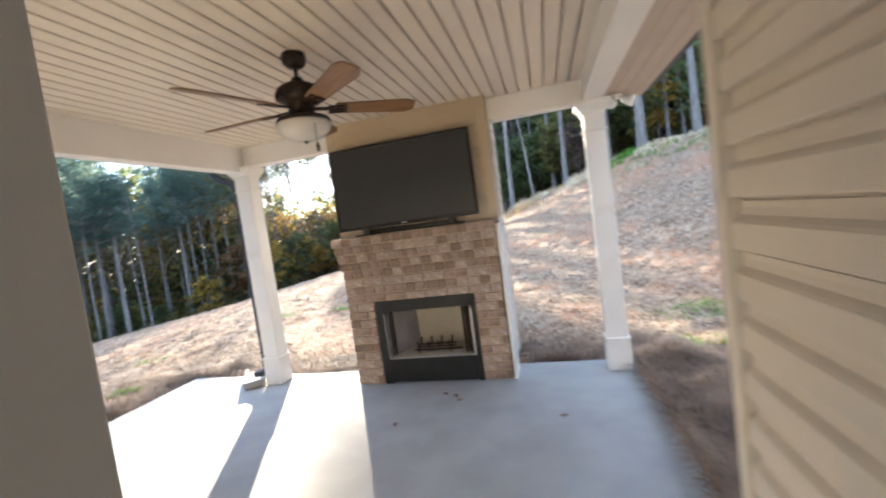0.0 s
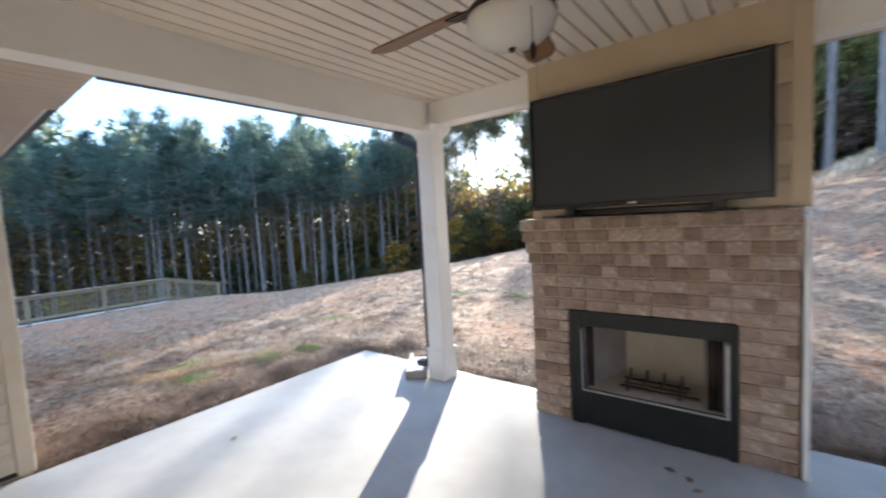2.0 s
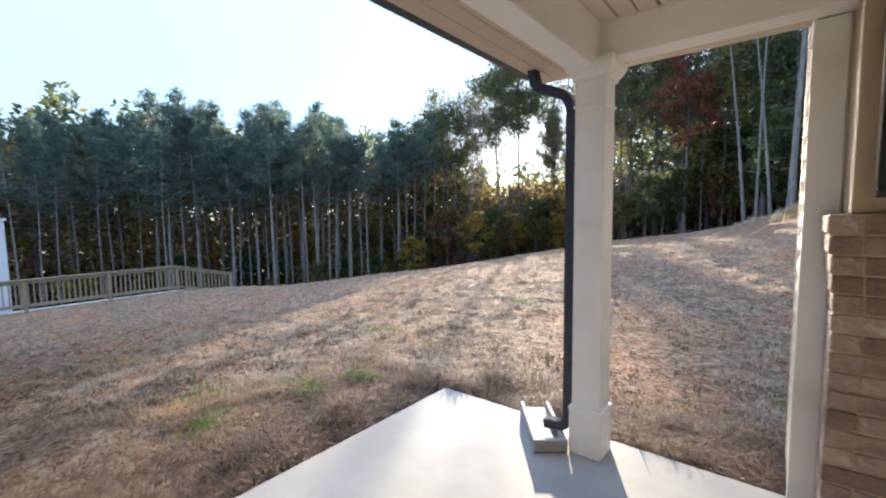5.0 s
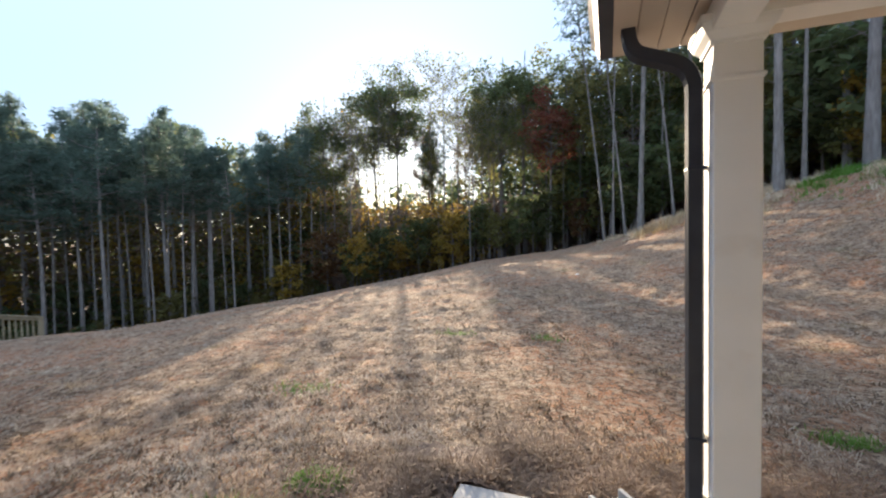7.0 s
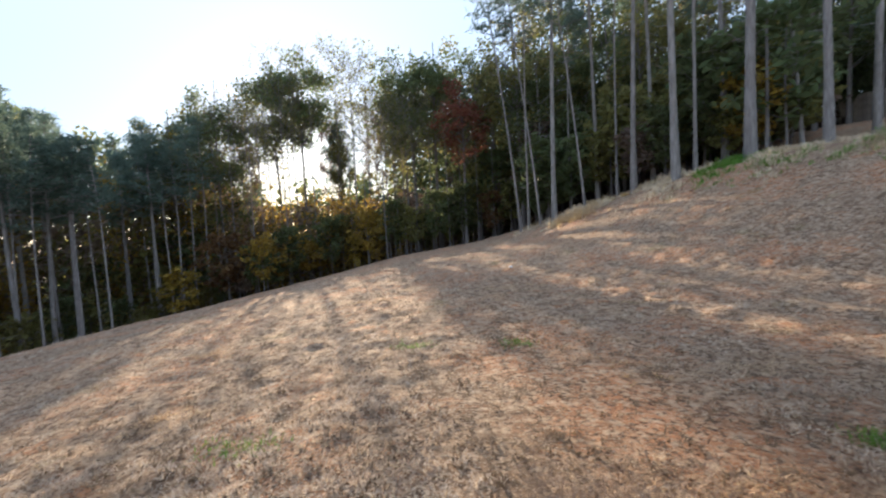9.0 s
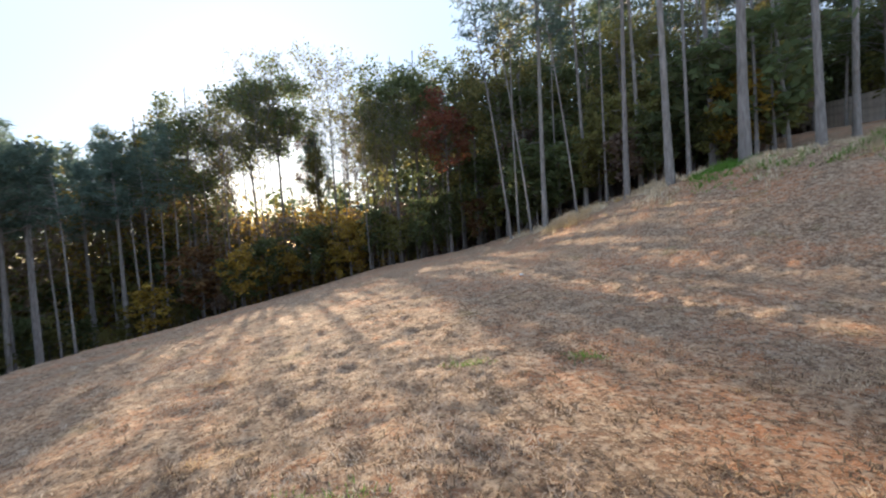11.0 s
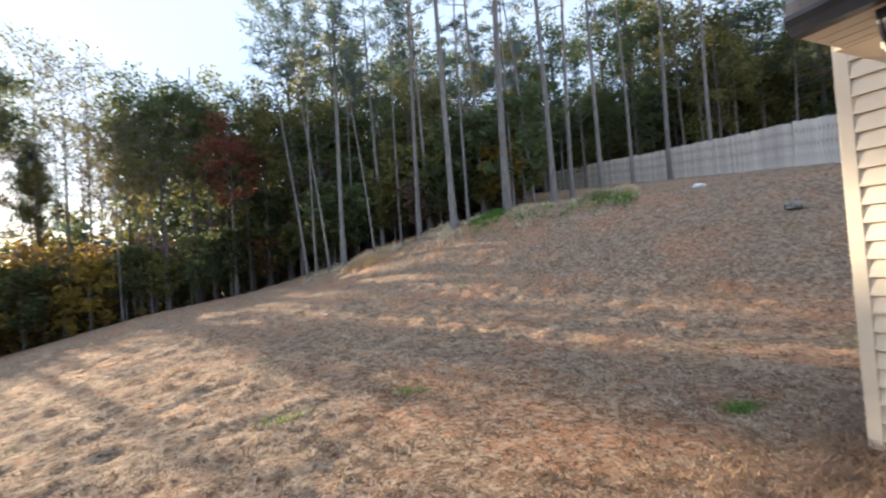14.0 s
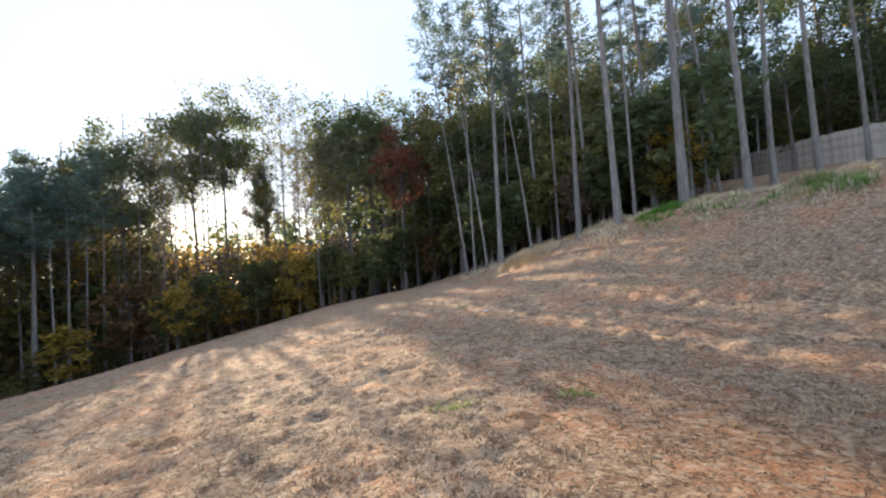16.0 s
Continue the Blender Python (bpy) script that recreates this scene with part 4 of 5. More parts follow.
PINES = [tree_parts("pine", 14, 11 + k, NEEDLES, 1.0, 1.9, 0.60, (0.01, -0.015, 0.0)[k], 0.14) for k in range(3)]
TALL = [tree_parts("pine", 24, 31 + k, NEEDLES, 1.0, 2.6, 0.50, (0.012, -0.02, 0.0)[k], 0.15) for k in range(3)]
SLIM = [tree_parts("pine", 17, 41 + k, NEEDLES, 0.5, 1.3, 0.66, (-0.09, 0.02)[k], 0.075) for k in range(2)]
GREENS = [tree_parts("dome", 15, 51 + k, m, 2.0, 3.0, 0.30, 0.0, 0.15, 0.125) for k, m in enumerate((LEAF_GREEN, LEAF_OLIVE, LEAF_GREEN))]
LOW = [tree_parts("dome", 11, 55 + k, m, 1.0, 2.5, 0.10, 0.0, 0.10) for k, m in enumerate((LEAF_GREEN, LEAF_OLIVE))]
SPARSE = [tree_parts("broad", 16, 61 + k, m, 0.15, 3.0, 0.42, (0.05, -0.04)[k], 0.11) for k, m in enumerate((LEAF_OLIVE, LEAF_GOLD))]
DOME = [tree_parts("dome", 16, 67, LEAF_GREEN, 2.9, 3.0, 0.64, 0.02, 0.12, 0.125), tree_parts("dome", 16, 68, LEAF_GREEN, 2.7, 3.4, 0.36, 0.0, 0.16, 0.125)]
RUSTY = tree_parts("dome", 16, 70, LEAF_DUSK, 1.8, 2.9, 0.36, 0.0, 0.13, 0.12)
BARE = tree_parts("broad", 15, 71, LEAF_OLIVE, 0.10, 2.6, 0.4, 0.0, 0.10)
BARE_HIGH = tree_parts("broad", 15, 73, LEAF_OLIVE, 0.22, 2.5, 0.62, 0.0, 0.09, 0.10)
REDS = tree_parts("dome", 14, 72, LEAF_RED, 1.5, 2.3, 0.50, 0.0, 0.13)
SAPLINGS = [tree_parts("broad", 6, 81 + k, m, 0.25, 1.5, 0.18, 0.0, 0.05, 0.22) for k, m in enumerate((LEAF_GOLD, LEAF_OLIVE, LEAF_DUSK, LEAF_GREEN, LEAF_RUST))]
LABELS = {"pine": ("tall loblolly pine with a bare trunk", "woodland pines"), "broad": ("leafy deciduous tree in autumn colour", "woodland broadleaf trees"), "sapling": ("understory sapling with autumn leaves", "woodland saplings")}


def plant(parts, what, x, y, scale=1.0, turn=0.0, wide=1.0, label=""):
    z = height(x, y)
    e = empty({"pine": "pine_tree", "broad": "deciduous_tree", "sapling": "sapling"}[what], x, y, z - 0.05, label or LABELS[what][0], "tree", LABELS[what][1])
    e.rotation_euler = (0, 0, turn)
    e.scale = (scale * wide, scale * wide, scale)
    piece("trunk", parts[0], e)
    piece("crown", parts[1], e)
    return e


EYE_X, EYE_Y = -4.5, 3.0


def polar(az, dist):
    return EYE_X + dist * math.sin(radians(az)), EYE_Y + dist * math.cos(radians(az))


def plant_to(parts, base_h, what, az, dist, elev, rng, wide=1.0, label=""):
    """A tree at an azimuth and distance from the lawn, as tall as the skyline there asks."""
    x, y = polar(az, dist)
    h = 1.5 + math.tan(radians(elev)) * dist - height(x, y)
    s = max(0.35, h / base_h)
    return plant(parts, what, x, y, s, rng.uniform(0, 6.3), wide / s ** 0.4, label)


def fence_x(y):
    """Where the fence line stands at a given y."""
    for (x0, y0), (x1, y1) in zip(FENCE, FENCE[1:]):
        if y0 <= y <= y1:
            return x0 + (x1 - x0) * (y - y0) / (y1 - y0)
    return FENCE[-1][0]


def build_woods():
    rng = random.Random(21)

    def skyline(az):
        table = ((-110, 11.5), (-80, 11.2), (-74, 13.8), (-69, 14.4), (-66, 12.6), (-62, 14.6), (-50, 14.2), (-46, 11.8), (-40, 14.5), (-35, 17.5), (-31, 18), (-26, 22), (-20, 21.8), (-14, 19.5), (-9, 22), (-2, 21), (2, 24), (4, 33), (60, 30), (100, 26))
        for (a0, e0), (a1, e1) in zip(table, table[1:]):
            if a0 <= az <= a1:
                return e0 + (e1 - e0) * (az - a0) / (a1 - a0)
        return 12.0

    # low side: pines in rows
    for row, (d0, d1, step) in enumerate(((29, 33, 2.9), (35, 42, 2.6), (44, 56, 2.4))):
        az = -112.0
        while az < -36:
            d = rng.uniform(d0, d1)
            if (abs(az + 84) > 9 or d > 36) and not (az > -50 and rng.random() < 0.4):
                plant_to(PINES[rng.randrange(3)], 14, "pine", az, d, skyline(az) * rng.uniform(0.72, 1.06) + (0 if row else rng.uniform(-1.5, 0.4)), rng, rng.uniform(0.9, 1.2))
            az += step * rng.uniform(0.6, 1.4)
    # hollow where the sun stands: thin-leaved trees
    for az, d, el, p, wide in ((-43, 39, 13.0, GREENS[2], 1.1), (-41, 37, 14.5, GREENS[1], 1.1), (-38.8, 40, 16.6, GREENS[0], 1.1), (-36.4, 36, 18.5, DOME[1], 0.78), (-34.0, 41, 16.6, RUSTY, 0.6), (-31.5, 46, 15.0, SPARSE[1], 1.0), (-29.2, 42, 19.6, DOME[0], 1.1), (-26.3, 40, 21.9, DOME[0], 1.1),
                               # narrow dense crowns here are sized to shade strips of lawn and slab
                               (-23.0, 46, 16.0, RUSTY, 0.42), (-21.7, 43, 14.5, GREENS[1], 0.42), (-16.9, 44, 17.5, RUSTY, 0.5), (-14.8, 44, 18.5, GREENS[1], 0.72), (-12.9, 38, 21.4, DOME[1], 0.72),
                               (-22.0, 43, 20.6, BARE_HIGH, 1.1), (-19.9, 39, 21.7, BARE_HIGH, 1.2), (-18.0, 42, 20.8, BARE_HIGH, 1.1)):
        plant_to(p, 15 if p in GREENS or p is BARE_HIGH else 16, "broad", az, d, el, rng, wide)
    # two pines added to keep the slab's east side in shade
    for az, d, el in ((-21.6, 45, 14.0), (-22.4, 48, 13.5)):
        plant_to(PINES[1], 14, "pine", az, d, el, rng, 0.9)
    for az, d, el in ((-33.0, 34, 15.5), (-28.4, 39, 16.5), (-15.7, 36, 17.5), (-13.4, 35, 17.0)):
        plant_to(BARE, 15, "broad", az, d, el, rng, 0.8, "slender half-bare deciduous tree at the wood's edge")
    for az, d, el in ((-37.0, 34, 14), (-35.2, 33, 15), (-33.4, 35, 14), (-31.9, 34, 15), (-30.7, 36, 17), (-28.9, 35, 20), (-27.5, 37, 21), (-25.3, 36, 20), (-20.7, 35, 16), (-18.7, 34, 15), (-16.1, 33, 17), (-14.3, 34, 15), (-11.8, 33, 16), (-9.6, 34, 17), (-7.3, 33, 15), (-5.4, 34, 16), (-3.2, 33, 15), (-1.0, 33, 16)):
        plant_to(BARE_HIGH, 15, "broad", az, d + 1.0, el, rng, 0.7, "slender young deciduous tree with a bare trunk")
    # dense green block with one red tree
    for az, d, el, p in ((-11.6, 39, 23.0, DOME[1]), (-8.6, 38, 23.4, DOME[1]), (-5.8, 41, 22.6, GREENS[1]), (-4.9, 33.5, 18.2, REDS), (-3.0, 39, 22.3, GREENS[2]), (-0.6, 38, 22.2, GREENS[0]), (1.8, 37, 20.5, GREENS[2]), (3.6, 40, 20.5, GREENS[1])):
        plant_to(p, 14 if p is REDS else 16 if p in DOME else 15, "broad", az, d, el, rng, 1.15, "deciduous tree with dark red autumn leaves" if p is REDS else "")
    # bank top: slender pines in front, taller woods behind
    for az, back, s, p in ((3.0, 1.0, 1.0, SLIM[0]), (4.0, 1.6, 0.95, SLIM[1]), (5.7, 1.2, 0.9, SLIM[0]), (7.5, 1.5, 0.95, TALL[0]), (9.4, 6.0, 0.8, SLIM[1]), (11.6, 1.4, 0.8, SLIM[0]), (13.0, 5.0, 0.8, TALL[2]), (15.4, 4.0, 0.9, SLIM[1]), (17.6, 1.0, 0.8, TALL[0]), (19.5, 5.5, 0.8, TALL[2]), (22.4, 0.8, 1.0, TALL[1]), (24.4, 1.4, 1.0, SLIM[1]), (27.0, 4.5, 0.8, TALL[2]), (29.8, 0.7, 1.12, TALL[0]), (31.0, 3.0, 0.9, SLIM[1]), (33.9, 4.0, 0.95, SLIM[0]), (36.2, 1.2, 0.85, TALL[2]), (39.0, 6.0, 0.85, TALL[0]), (43.0, 9.0, 0.9, TALL[1]), (46.8, 11.0, 0.8, TALL[2]), (51.0, 11.0, 0.9, TALL[0]), (55.5, 12.0, 0.85, TALL[1])):
        sn, cs = math.sin(radians(az)), math.cos(radians(az))
        s0 = (6.0 - ((EYE_X - 0.88) * 0.746 + (EYE_Y - 12.7) * 0.666)) / (sn * 0.746 + cs * 0.666)
        x, y = polar(az, s0 + back)
        plant(p, "pine", x, y, s, rng.uniform(-0.4, 0.4), 1.0)
    az = 3.0
    while az < 100:
        for d0, d1 in ((33, 40), (40, 52)):
            d = rng.uniform(d0, d1)
            x, y = polar(az, d)
            if x > 12 and y < 12 and x < 16:
                continue
            k = rng.random()
            p, b, w = (TALL[rng.randrange(3)], 24, "pine") if k < 0.45 else (GREENS[rng.randrange(3)], 15, "broad") if k < 0.86 else (SPARSE[1], 16, "broad")
            plant_to(p, b, w, az, d, skyline(az) * rng.uniform(0.6, 0.98), rng, 1.2)
        az += rng.uniform(2.0, 3.4)
    for k in range(34):
        az = 5.0 + 1.65 * k + rng.uniform(-0.6, 0.6)
        x, y = polar(az, rng.uniform(31, 39))
        if x > fence_x(y) + 1.5 or az < 26:
            plant(LOW[rng.randrange(2)], "broad", x, y, rng.uniform(0.75, 1.15), rng.uniform(0, 6.3), 1.1)
    for k in range(95):
        az = rng.uniform(3, 33)
        sn, cs = math.sin(radians(az)), math.cos(radians(az))
        s0 = (6.0 - ((EYE_X - 0.88) * 0.746 + (EYE_Y - 12.7) * 0.666)) / (sn * 0.746 + cs * 0.666)
        x, y = polar(az, s0 + 3.0 + 13.0 * rng.random() ** 0.8)
        if x < 13.2 + max(0.0, y - 12.0) * 0.3:
            u = rng.random()
            plant(SAPLINGS[3 if u < 0.5 else 1 if u < 0.84 else 2 if u < 0.97 else 0], "sapling", x, y, rng.uniform(0.4, 0.95), rng.uniform(0, 6.3), rng.uniform(1.0, 1.5))
    az = -106.0
    while az < -37:
        plant_to(SLIM[1], 17, "pine", az, rng.uniform(27.5, 36), skyline(az) * rng.uniform(0.72, 0.98), rng, 1.15)
        az += rng.uniform(0.9, 2.2)
    # understory
    az = -108.0
    while az < 96:
        for d0, d1 in ((29, 34), (35, 46)):
            d = rng.uniform(d0, d1) + (4 if az > -30 and az < 4 else 0)
            hot = -34 < az < -16
            low = az > 4
            k = rng.random()
            gold = 0.0 if az > -12 else 0.5 if hot else 0.38 if d0 > 30 else 0.07
            p = SAPLINGS[0 if k < gold else 1 if k < 0.6 else 2 if k < 0.64 else 4 if k < 0.68 else 3]
            if low:
                p = SAPLINGS[3 if k < 0.55 else 1 if k < 0.9 else 2]
            x, y = polar(az, d)
            if low and x > 10 and d < 36:
                continue
            plant(p, "sapling", x, y, rng.uniform(0.4, 0.8) if -38 < az < -8 else rng.uniform(0.25, 0.6) if az < -38 and d0 < 30 else rng.uniform(0.55, 1.25), rng.uniform(0, 6.3), rng.uniform(0.9, 1.3))
        az += rng.uniform(0.9, 1.7)


build_woods()


def build_far_woods():
    """A deep belt of foliage behind the trees."""
    rs = np.random.RandomState(5)
    c = []
    for k in range(46000):
        az = rs.uniform(-115, 105)
        if rs.rand() < (0.6 if -32 < az < -20 else 0.22 if az < -20 else 0.15):
            continue
        d = rs.uniform(54, 72)
        x, y = polar(az, d)
        top = 11.0 if az < -48 else 8.0 if az < -36 else 4.5 if az < -15 else 14.5 if az < 4 else 17.0
        top += 1.5 * math.sin(az * 0.9) + 1.2 * math.sin(az * 2.3 + 1)
        z0 = height(x, y) - 0.5
        z1 = 1.5 + math.tan(radians(top)) * d
        c.append((x, y, z0 + (z1 - z0) * rs.rand() ** 0.95))
    c = np.array(c)
    for name, pick, m, label in (("far_woods", slice(0, None, 2), LEAF_GREEN, "dense belt of dark green woodland foliage"), ("far_olive_woods", slice(1, None, 4), LEAF_OLIVE, "olive woodland foliage deep among the trees"), ("far_pine_woods", slice(3, None, 4), NEEDLES, "blue-green pine foliage deep among the trees")):
        q = leaf_quads(rs, c[pick], 0.7, 4, 0.52, 0.8, 0.8)
        tagged(new(name, quads_mesh(name, q, m)), label, "woods", kind="stuff")
    # low brown growth deep under the pines and behind the crest
    for name, m, n, a0, a1, d0, d1, up, label in (("brown_undergrowth", LEAF_DUSK, 10000, -114, -14, 37, 52, 6.0, "brown shaded undergrowth between the pine trunks"), ("green_undergrowth", LEAF_OLIVE, 6000, -114, -14, 36, 52, 5.0, "dull green undergrowth between the pine trunks"), ("gold_undergrowth", LEAF_GOLD, 15000, -114, -16, 35, 46, 7.5, "golden autumn undergrowth between the pine trunks"), ("crest_undergrowth", LEAF_DUSK, 9000, -14, 60, 42, 53, 8.0, "brown shaded undergrowth behind the bank crest")):
        c = []
        for k in range(n):
            az, d = rs.uniform(a0, a1), rs.uniform(d0, d1)
            x, y = polar(az, d)
            if name == "gold_undergrowth" and noise.noise((az * 0.35, d * 0.2, 5.0)) < rs.uniform(-0.1, 0.25):
                continue
            top = (up + 1.5 * noise.noise((az * 0.4, 2.0, 1.0))) * (0.55 if -34 < az < -7 else 1.0)
            z0 = height(x, y) - 0.2
            z1 = max(z0 + 1.0, 1.5 + math.tan(radians(top)) * d)
            c.append((x, y, z0 + (z1 - z0) * rs.rand() ** 1.25))
        tagged(new(name, quads_mesh(name, leaf_quads(rs, np.array(c), 0.5, 5, 0.17 if m is LEAF_GOLD else 0.26, 0.8, 0.8), m)), label, "woods", kind="stuff")


build_far_woods()


# ---- grasses, straw and small things ----
def blades(name, points, lengths, width, material, label, category, lie=0.6, seed=1):
    """Grass or straw: each blade one bent strip of two quads."""
    rs = np.random.RandomState(seed)
    p = np.asarray(points)
    n = len(p)
    L = np.asarray(lengths)[:, None] * rs.uniform(0.6, 1.3, (n, 1))
    a = rs.uniform(0, 2 * math.pi, n)
    d = np.stack([np.cos(a), np.sin(a), np.zeros(n)], axis=1)
    side = np.stack([-np.sin(a), np.cos(a), np.zeros(n)], axis=1) * width
    up = np.array([0, 0, 1.0])
    k = np.clip(rs.normal(lie, 0.2, (n, 1)), 0.05, 0.98)
    mid = p + d * L * 0.5 * k + up * L * 0.5 * np.sqrt(1 - k * k)
    k2 = np.clip(k + 0.25, 0, 1)
    end = mid + d * L * 0.5 * k2 + up * L * 0.42 * (np.sqrt(1 - k2 * k2) - 0.15 * k2)
    q1 = np.stack([p - side, p + side, mid + side * 0.8, mid - side * 0.8], axis=1)
    q2 = np.stack([mid - side * 0.8, mid + side * 0.8, end + side * 0.2, end - side * 0.2], axis=1)
    return tagged(new(name, quads_mesh(name, np.concatenate([q1, q2]), material)), label, category, kind="stuff")


def clear(x, y):
    return not (-4.05 < x < 1.15 and y < 4.14) and not (-1.72 < x < 0.1 and 3.9 < y < 4.7) and y > 1.3


def build_lawn():
    rng = random.Random(17)
    pts, ln = [], []
    while len(pts) < 150000:
        r = 0.7 + 22.0 * rng.random() ** 1.75
        a = rng.uniform(-2.1, 1.5)
        x, y = -4.6 + r * math.sin(a), 2.8 + r * math.cos(a)
        if not clear(x, y):
            continue
        v = noise.noise((x * 1.3, y * 1.3, 0.5)) + 0.5 * noise.noise((x * 4.5, y * 4.5, 2.0))
        if v < rng.uniform(-0.75, 0.35):
            continue
        if noise.noise((x * 0.42, y * 0.42, 9.0)) + 0.4 * noise.noise((x * 1.5, y * 1.5, 11.0)) > rng.uniform(0.05, 0.5):
            continue
        tuft = rng.random() < 0.5
        tall = 0.03 + 0.07 * max(0.0, 0.25 + noise.noise((x * 2.1, y * 2.1, 5.0))) + (0.03 * rng.random() if tuft else 0.0)
        wide = 0.02 + 0.035 * rng.random()
        for k in range(rng.randint(9, 20) if tuft else 2):
            px, py = x + rng.gauss(0, wide), y + rng.gauss(0, wide)
            if clear(px, py):
                pts.append((px, py, height(px, py) - 0.004))
                ln.append(tall)
    blades("dry_grass", pts, ln, 0.0042, GRASS_DRY, "short dormant tan grass blades", "grass", 0.72, 3)
    pts, ln = [], []
    for k in range(4200):
        r = 1.2 + 19.0 * rng.random() ** 1.3
        a = rng.uniform(-2.0, 1.3)
        x, y = -4.6 + r * math.sin(a), 2.8 + r * math.cos(a)
        wide = rng.uniform(0.025, 0.06)
        for j in range(9):
            px, py = x + rng.gauss(0, wide), y + rng.gauss(0, wide)
            if clear(px, py):
                pts.append((px, py, height(px, py) - 0.004))
                ln.append(0.03 + wide)
    blades("brown_tufts", pts, ln, 0.006, TUFT, "small brown tufts of dead weeds, darkened as shaded hollows in the lawn", "grass", 0.82, 5)
    pts, ln = [], []
    spots = ((-5.05, 3.45, 0.22, 2200), (-4.80, 3.9, 0.17, 1500), (-5.1, 2.6, 0.4, 260), (-5.7, 2.9, 0.4, 200), (-1.5, 5.6, 0.2, 350), (-5.3, 7.9, 0.3, 160), (-3.9, 7.9, 0.25, 140), (-6.2, 5.4, 0.35, 150), (1.6, 4.6, 0.5, 500), (2.3, 6.0, 0.7, 500))
    for x, y, r, n in spots:
        for k in range(n):
            px, py = x + rng.gauss(0, r * 0.5), y + rng.gauss(0, r * 0.32)
            if clear(px, py):
                pts.append((px, py, height(px, py) + (0.012 if px > -4.95 and y < 4.2 and x < -4 else -0.004)))
                ln.append(0.065)
    blades("green_grass", pts, ln, 0.004, GRASS_GREEN, "fresh green grass tufts in the dormant lawn", "grass", 0.5, 4)
    # weeds along the crest of the bank
    for name, m, n, label, zlo in (("crest_weeds", GRASS_GREEN, 3600, "rank green weeds along the bank crest", 0.15), ("crest_straw", GRASS_DRY, 15000, "tall tan weeds along the bank crest", 0.2)):
        pts, ln = [], []
        while len(pts) < n:
            az, d = rng.uniform(24 if name == "crest_weeds" else 2, 46), rng.gauss(0, 0.8)
            sn, cs = math.sin(radians(az)), math.cos(radians(az))
            s0 = (6.4 - ((EYE_X - 0.88) * 0.746 + (EYE_Y - 12.7) * 0.666)) / (sn * 0.746 + cs * 0.666)
            x, y = polar(az, s0 + d)
            v = noise.noise((x * 0.5, y * 0.5, 1.0 if name == "crest_weeds" else 7.0)) + 0.6 * noise.noise((x * 1.9, y * 1.9, 3.0))
            if v < rng.uniform(-0.2, 0.5):
                continue
            for k in range(4):
                px, py = x + rng.gauss(0, 0.06), y + rng.gauss(0, 0.06)
                pts.append((px, py, height(px, py) - 0.01))
                ln.append(zlo + 0.45 * max(0, v))
        blades(name, pts, ln, 0.012, m, label, "weeds", 0.45, 6)


build_lawn()


def bed_mound(x, y):
    return 0.09 * max(0.0, noise.noise((x * 2.5, y * 2.5, 4.0)) + 0.25)


def build_mulch():
    """The matted layer under the loose straw, following the slab's edges with a ragged outline."""
    step = 0.07
    xs = [-5.2 + step * i for i in range(int(7.6 / step))]
    ys = [1.3 + step * j for j in range(int(4.2 / step))]
    index, verts, faces = {}, [], []

    def inside(x, y):
        if -3.91 < x < 1.04 and y < 4.08 or -1.66 < x < 0.05 and y < 4.65:
            return False
        dx, dy = max(-3.91 - x, 0.0, x - 1.04), max(0.0, y - 4.08)
        return math.hypot(dx, dy) < (0.95 if x > 0.9 else 0.7) + 0.45 * noise.noise((x * 1.4, y * 1.4, 6.0))

    def vert(i, j):
        if (i, j) not in index:
            index[(i, j)] = len(verts)
            x, y = xs[i], ys[j]
            verts.append((x, y, height(x, y) + 0.016 + bed_mound(x, y)))
        return index[(i, j)]

    for i in range(len(xs) - 1):
        for j in range(len(ys) - 1):
            if inside(xs[i] + step / 2, ys[j] + step / 2):
                faces.append((vert(i, j), vert(i + 1, j), vert(i + 1, j + 1), vert(i, j + 1)))
    structure(new("mulch_bed", mesh_of("mulch_bed", verts, faces, MULCH, True)), "matted brown pine straw bed round the patio slab")


build_mulch()


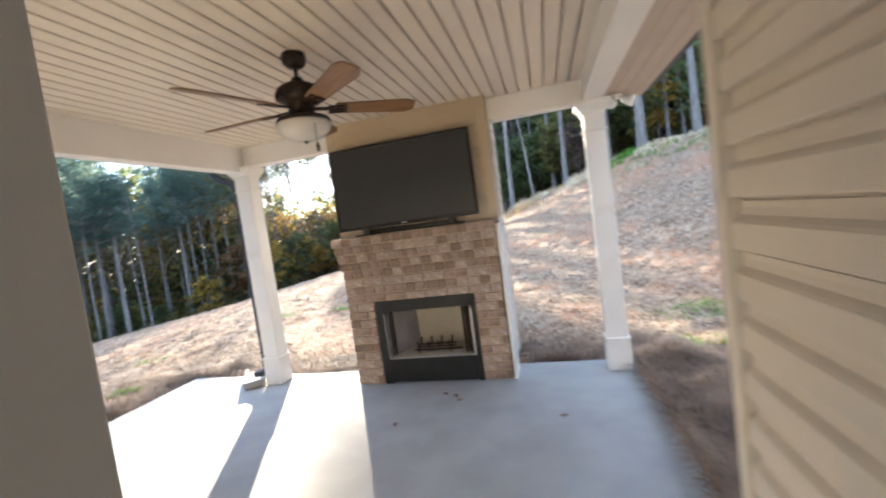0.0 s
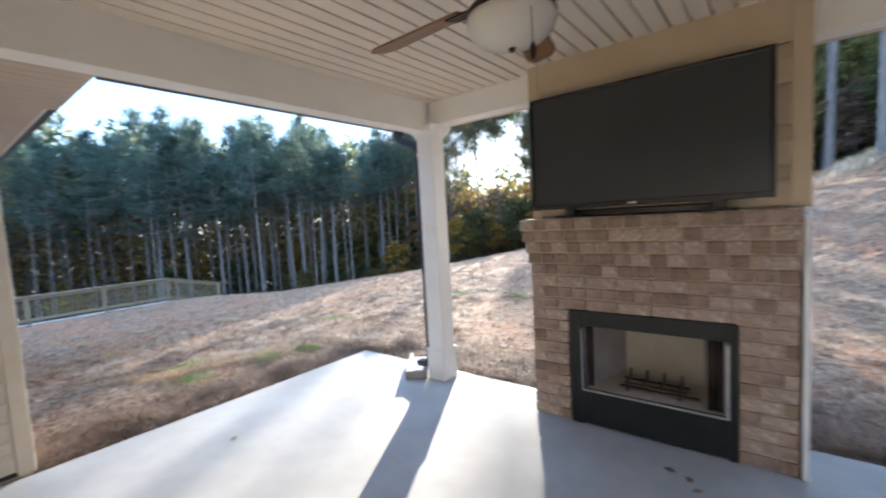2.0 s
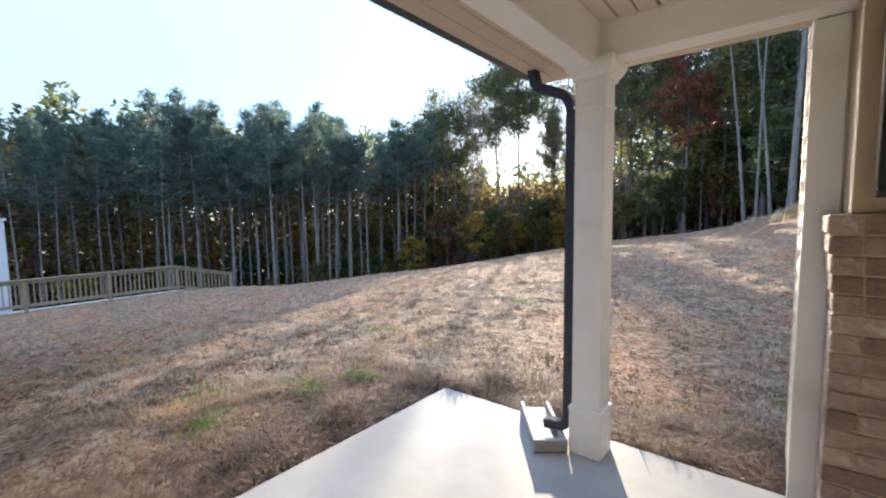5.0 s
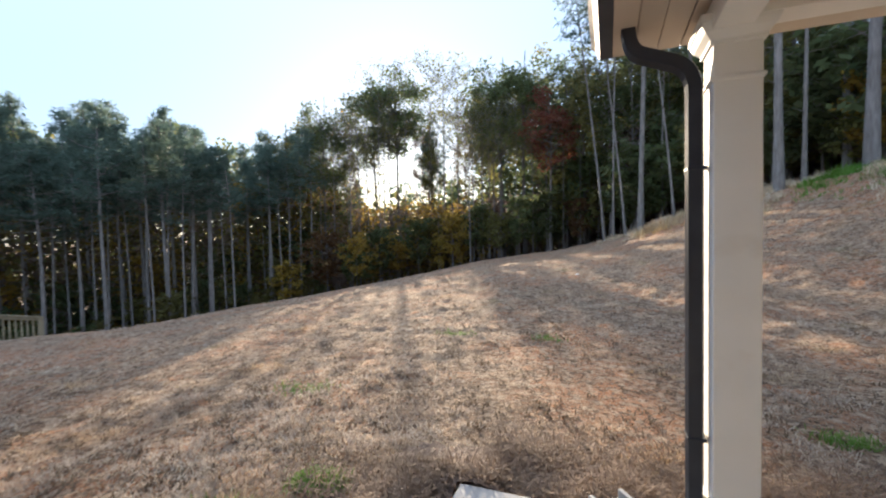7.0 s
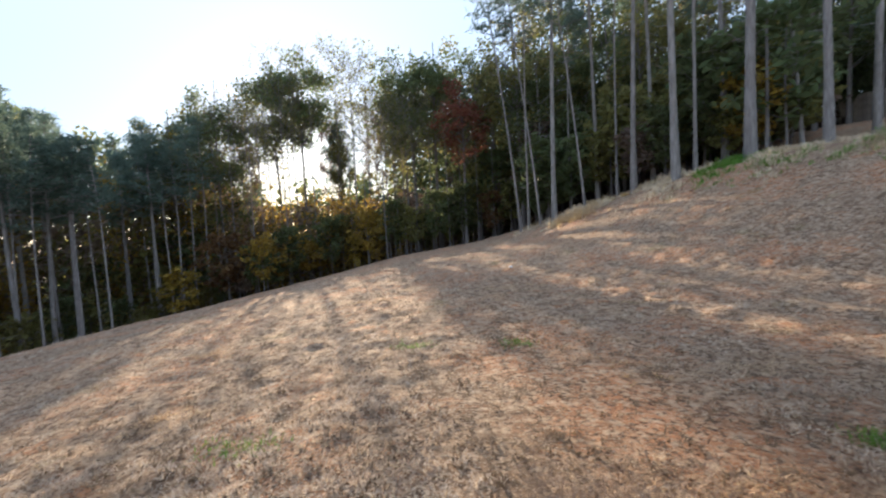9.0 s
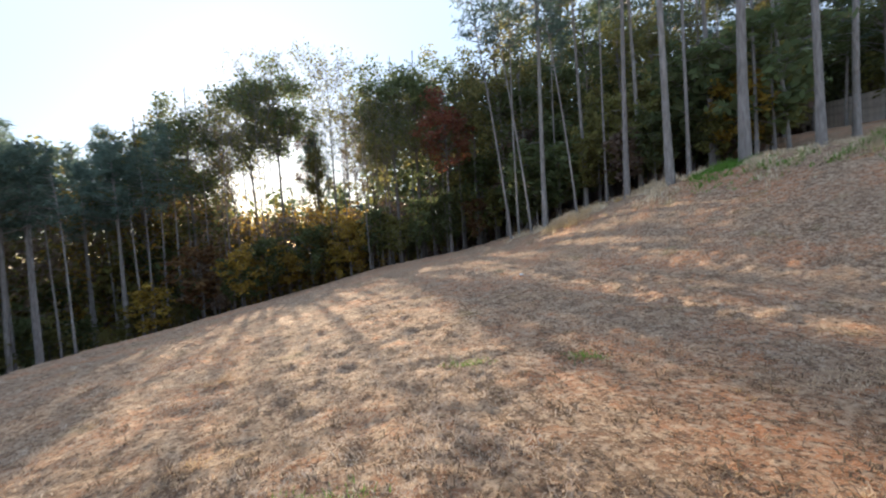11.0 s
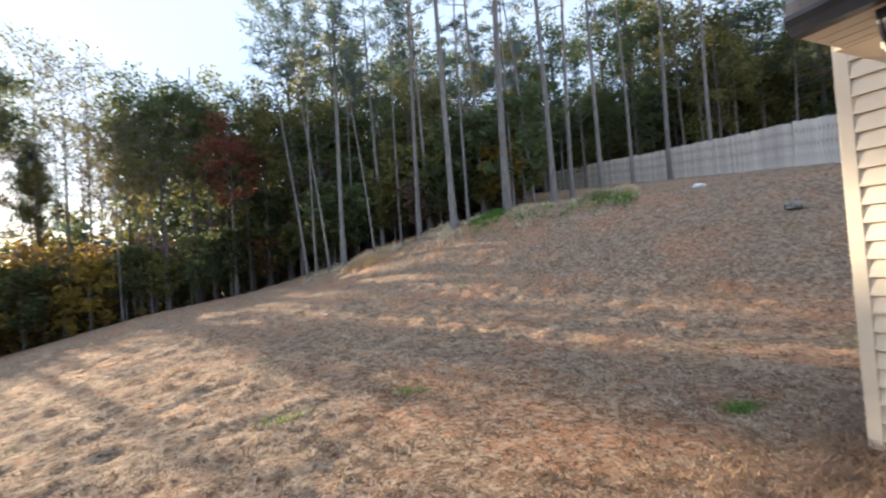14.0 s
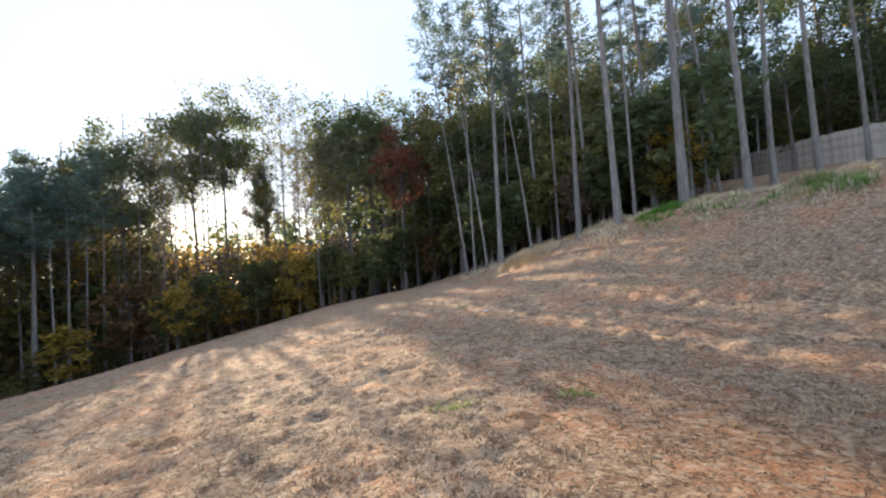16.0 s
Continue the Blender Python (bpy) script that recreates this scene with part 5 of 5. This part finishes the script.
def build_straw_beds():
    rng = random.Random(23)
    pts, ln = [], []
    while len(pts) < 46000:
        k = rng.random()
        if k < 0.34:
            x, y = rng.uniform(-3.95, 1.4), 4.14 + abs(rng.gauss(0, 0.42))
        elif k < 0.64:
            x, y = -3.98 - abs(rng.gauss(0, 0.42)), rng.uniform(1.3, 4.3)
        else:
            x, y = 1.0 + abs(rng.gauss(0, 0.5)), rng.uniform(1.3, 4.4)
        if -1.72 < x < 0.1 and 3.9 < y < 4.68:
            continue
        if -3.91 < x < 0.98 and y < 4.06:
            continue
        mound = bed_mound(x, y)
        pts.append((x, y, max(height(x, y), 0.0 if x < 1.05 and y < 4.08 and x > -3.91 else -9) + rng.uniform(0.01, 0.05) + mound))
        ln.append(0.12)
    blades("pine_straw", pts, ln, 0.003, STRAW, "reddish brown pine straw mulch round the slab", "mulch", 0.93, 8)


build_straw_beds()


def build_stone(x, y, r, seed, label, name, material):
    rng = random.Random(seed)
    bm = bmesh.new()
    bmesh.ops.create_icosphere(bm, subdivisions=2, radius=r)
    for v in bm.verts:
        v.co *= 0.8 + 0.35 * rng.random()
        v.co.z *= 0.55
    ob = part(name, bm, material)
    ob.location = (x, y, height(x, y) + r * 0.25)
    tagged(ob, label, "stone" if name == "stone" else "debris")


build_stone(-3.95, 15.0, 0.055, 2, "pale stone lying on the lawn", "stone", WHITE)
build_stone(9.3, 13.3, 0.24, 3, "pale crumpled sack lying on the bank", "sack", WHITE)
build_stone(7.6, 9.6, 0.22, 5, "dark clod of earth on the bank", "clod", BARK)


for x, y, k in ((-14.2, 33.6, 0.16), (-15.6, 33.0, 0.12), (-12.6, 34.5, 0.10)):
    plant(SAPLINGS[0], "sapling", x, y, k, 1.0, 1.3, "small yellow-leaved shrub at the edge of the lawn")


def build_fallen_leaf(x, y, turn):
    bm = bmesh.new()
    ring = [(0.0, -0.03), (0.014, -0.012), (0.018, 0.006), (0.008, 0.022), (0.0, 0.034), (-0.008, 0.022), (-0.018, 0.006), (-0.014, -0.012)]
    lo = [bm.verts.new((px, py, 0.003 + 9 * px * px)) for px, py in ring]
    hi = [bm.verts.new((px, py, 0.005 + 9 * px * px)) for px, py in ring]
    bm.faces.new(lo[::-1])
    bm.faces.new(hi)
    for k in range(len(ring)):
        bm.faces.new((lo[k], lo[(k + 1) % 8], hi[(k + 1) % 8], hi[k]))
    ob = part("fallen_leaf", bm, STRAW)
    ob.matrix_basis = pose(x, y, 0.0, 0, 0, turn)
    tagged(ob, "dry brown leaf lying on the concrete patio", "leaf", "fallen leaves")


for x, y, turn in ((-0.52, 3.38, 20), (-0.47, 3.30, 130), (-0.62, 3.42, 75), (-0.9, 2.9, 200), (-3.2, 2.2, 40), (0.35, 3.0, 300)):
    build_fallen_leaf(x, y, turn)
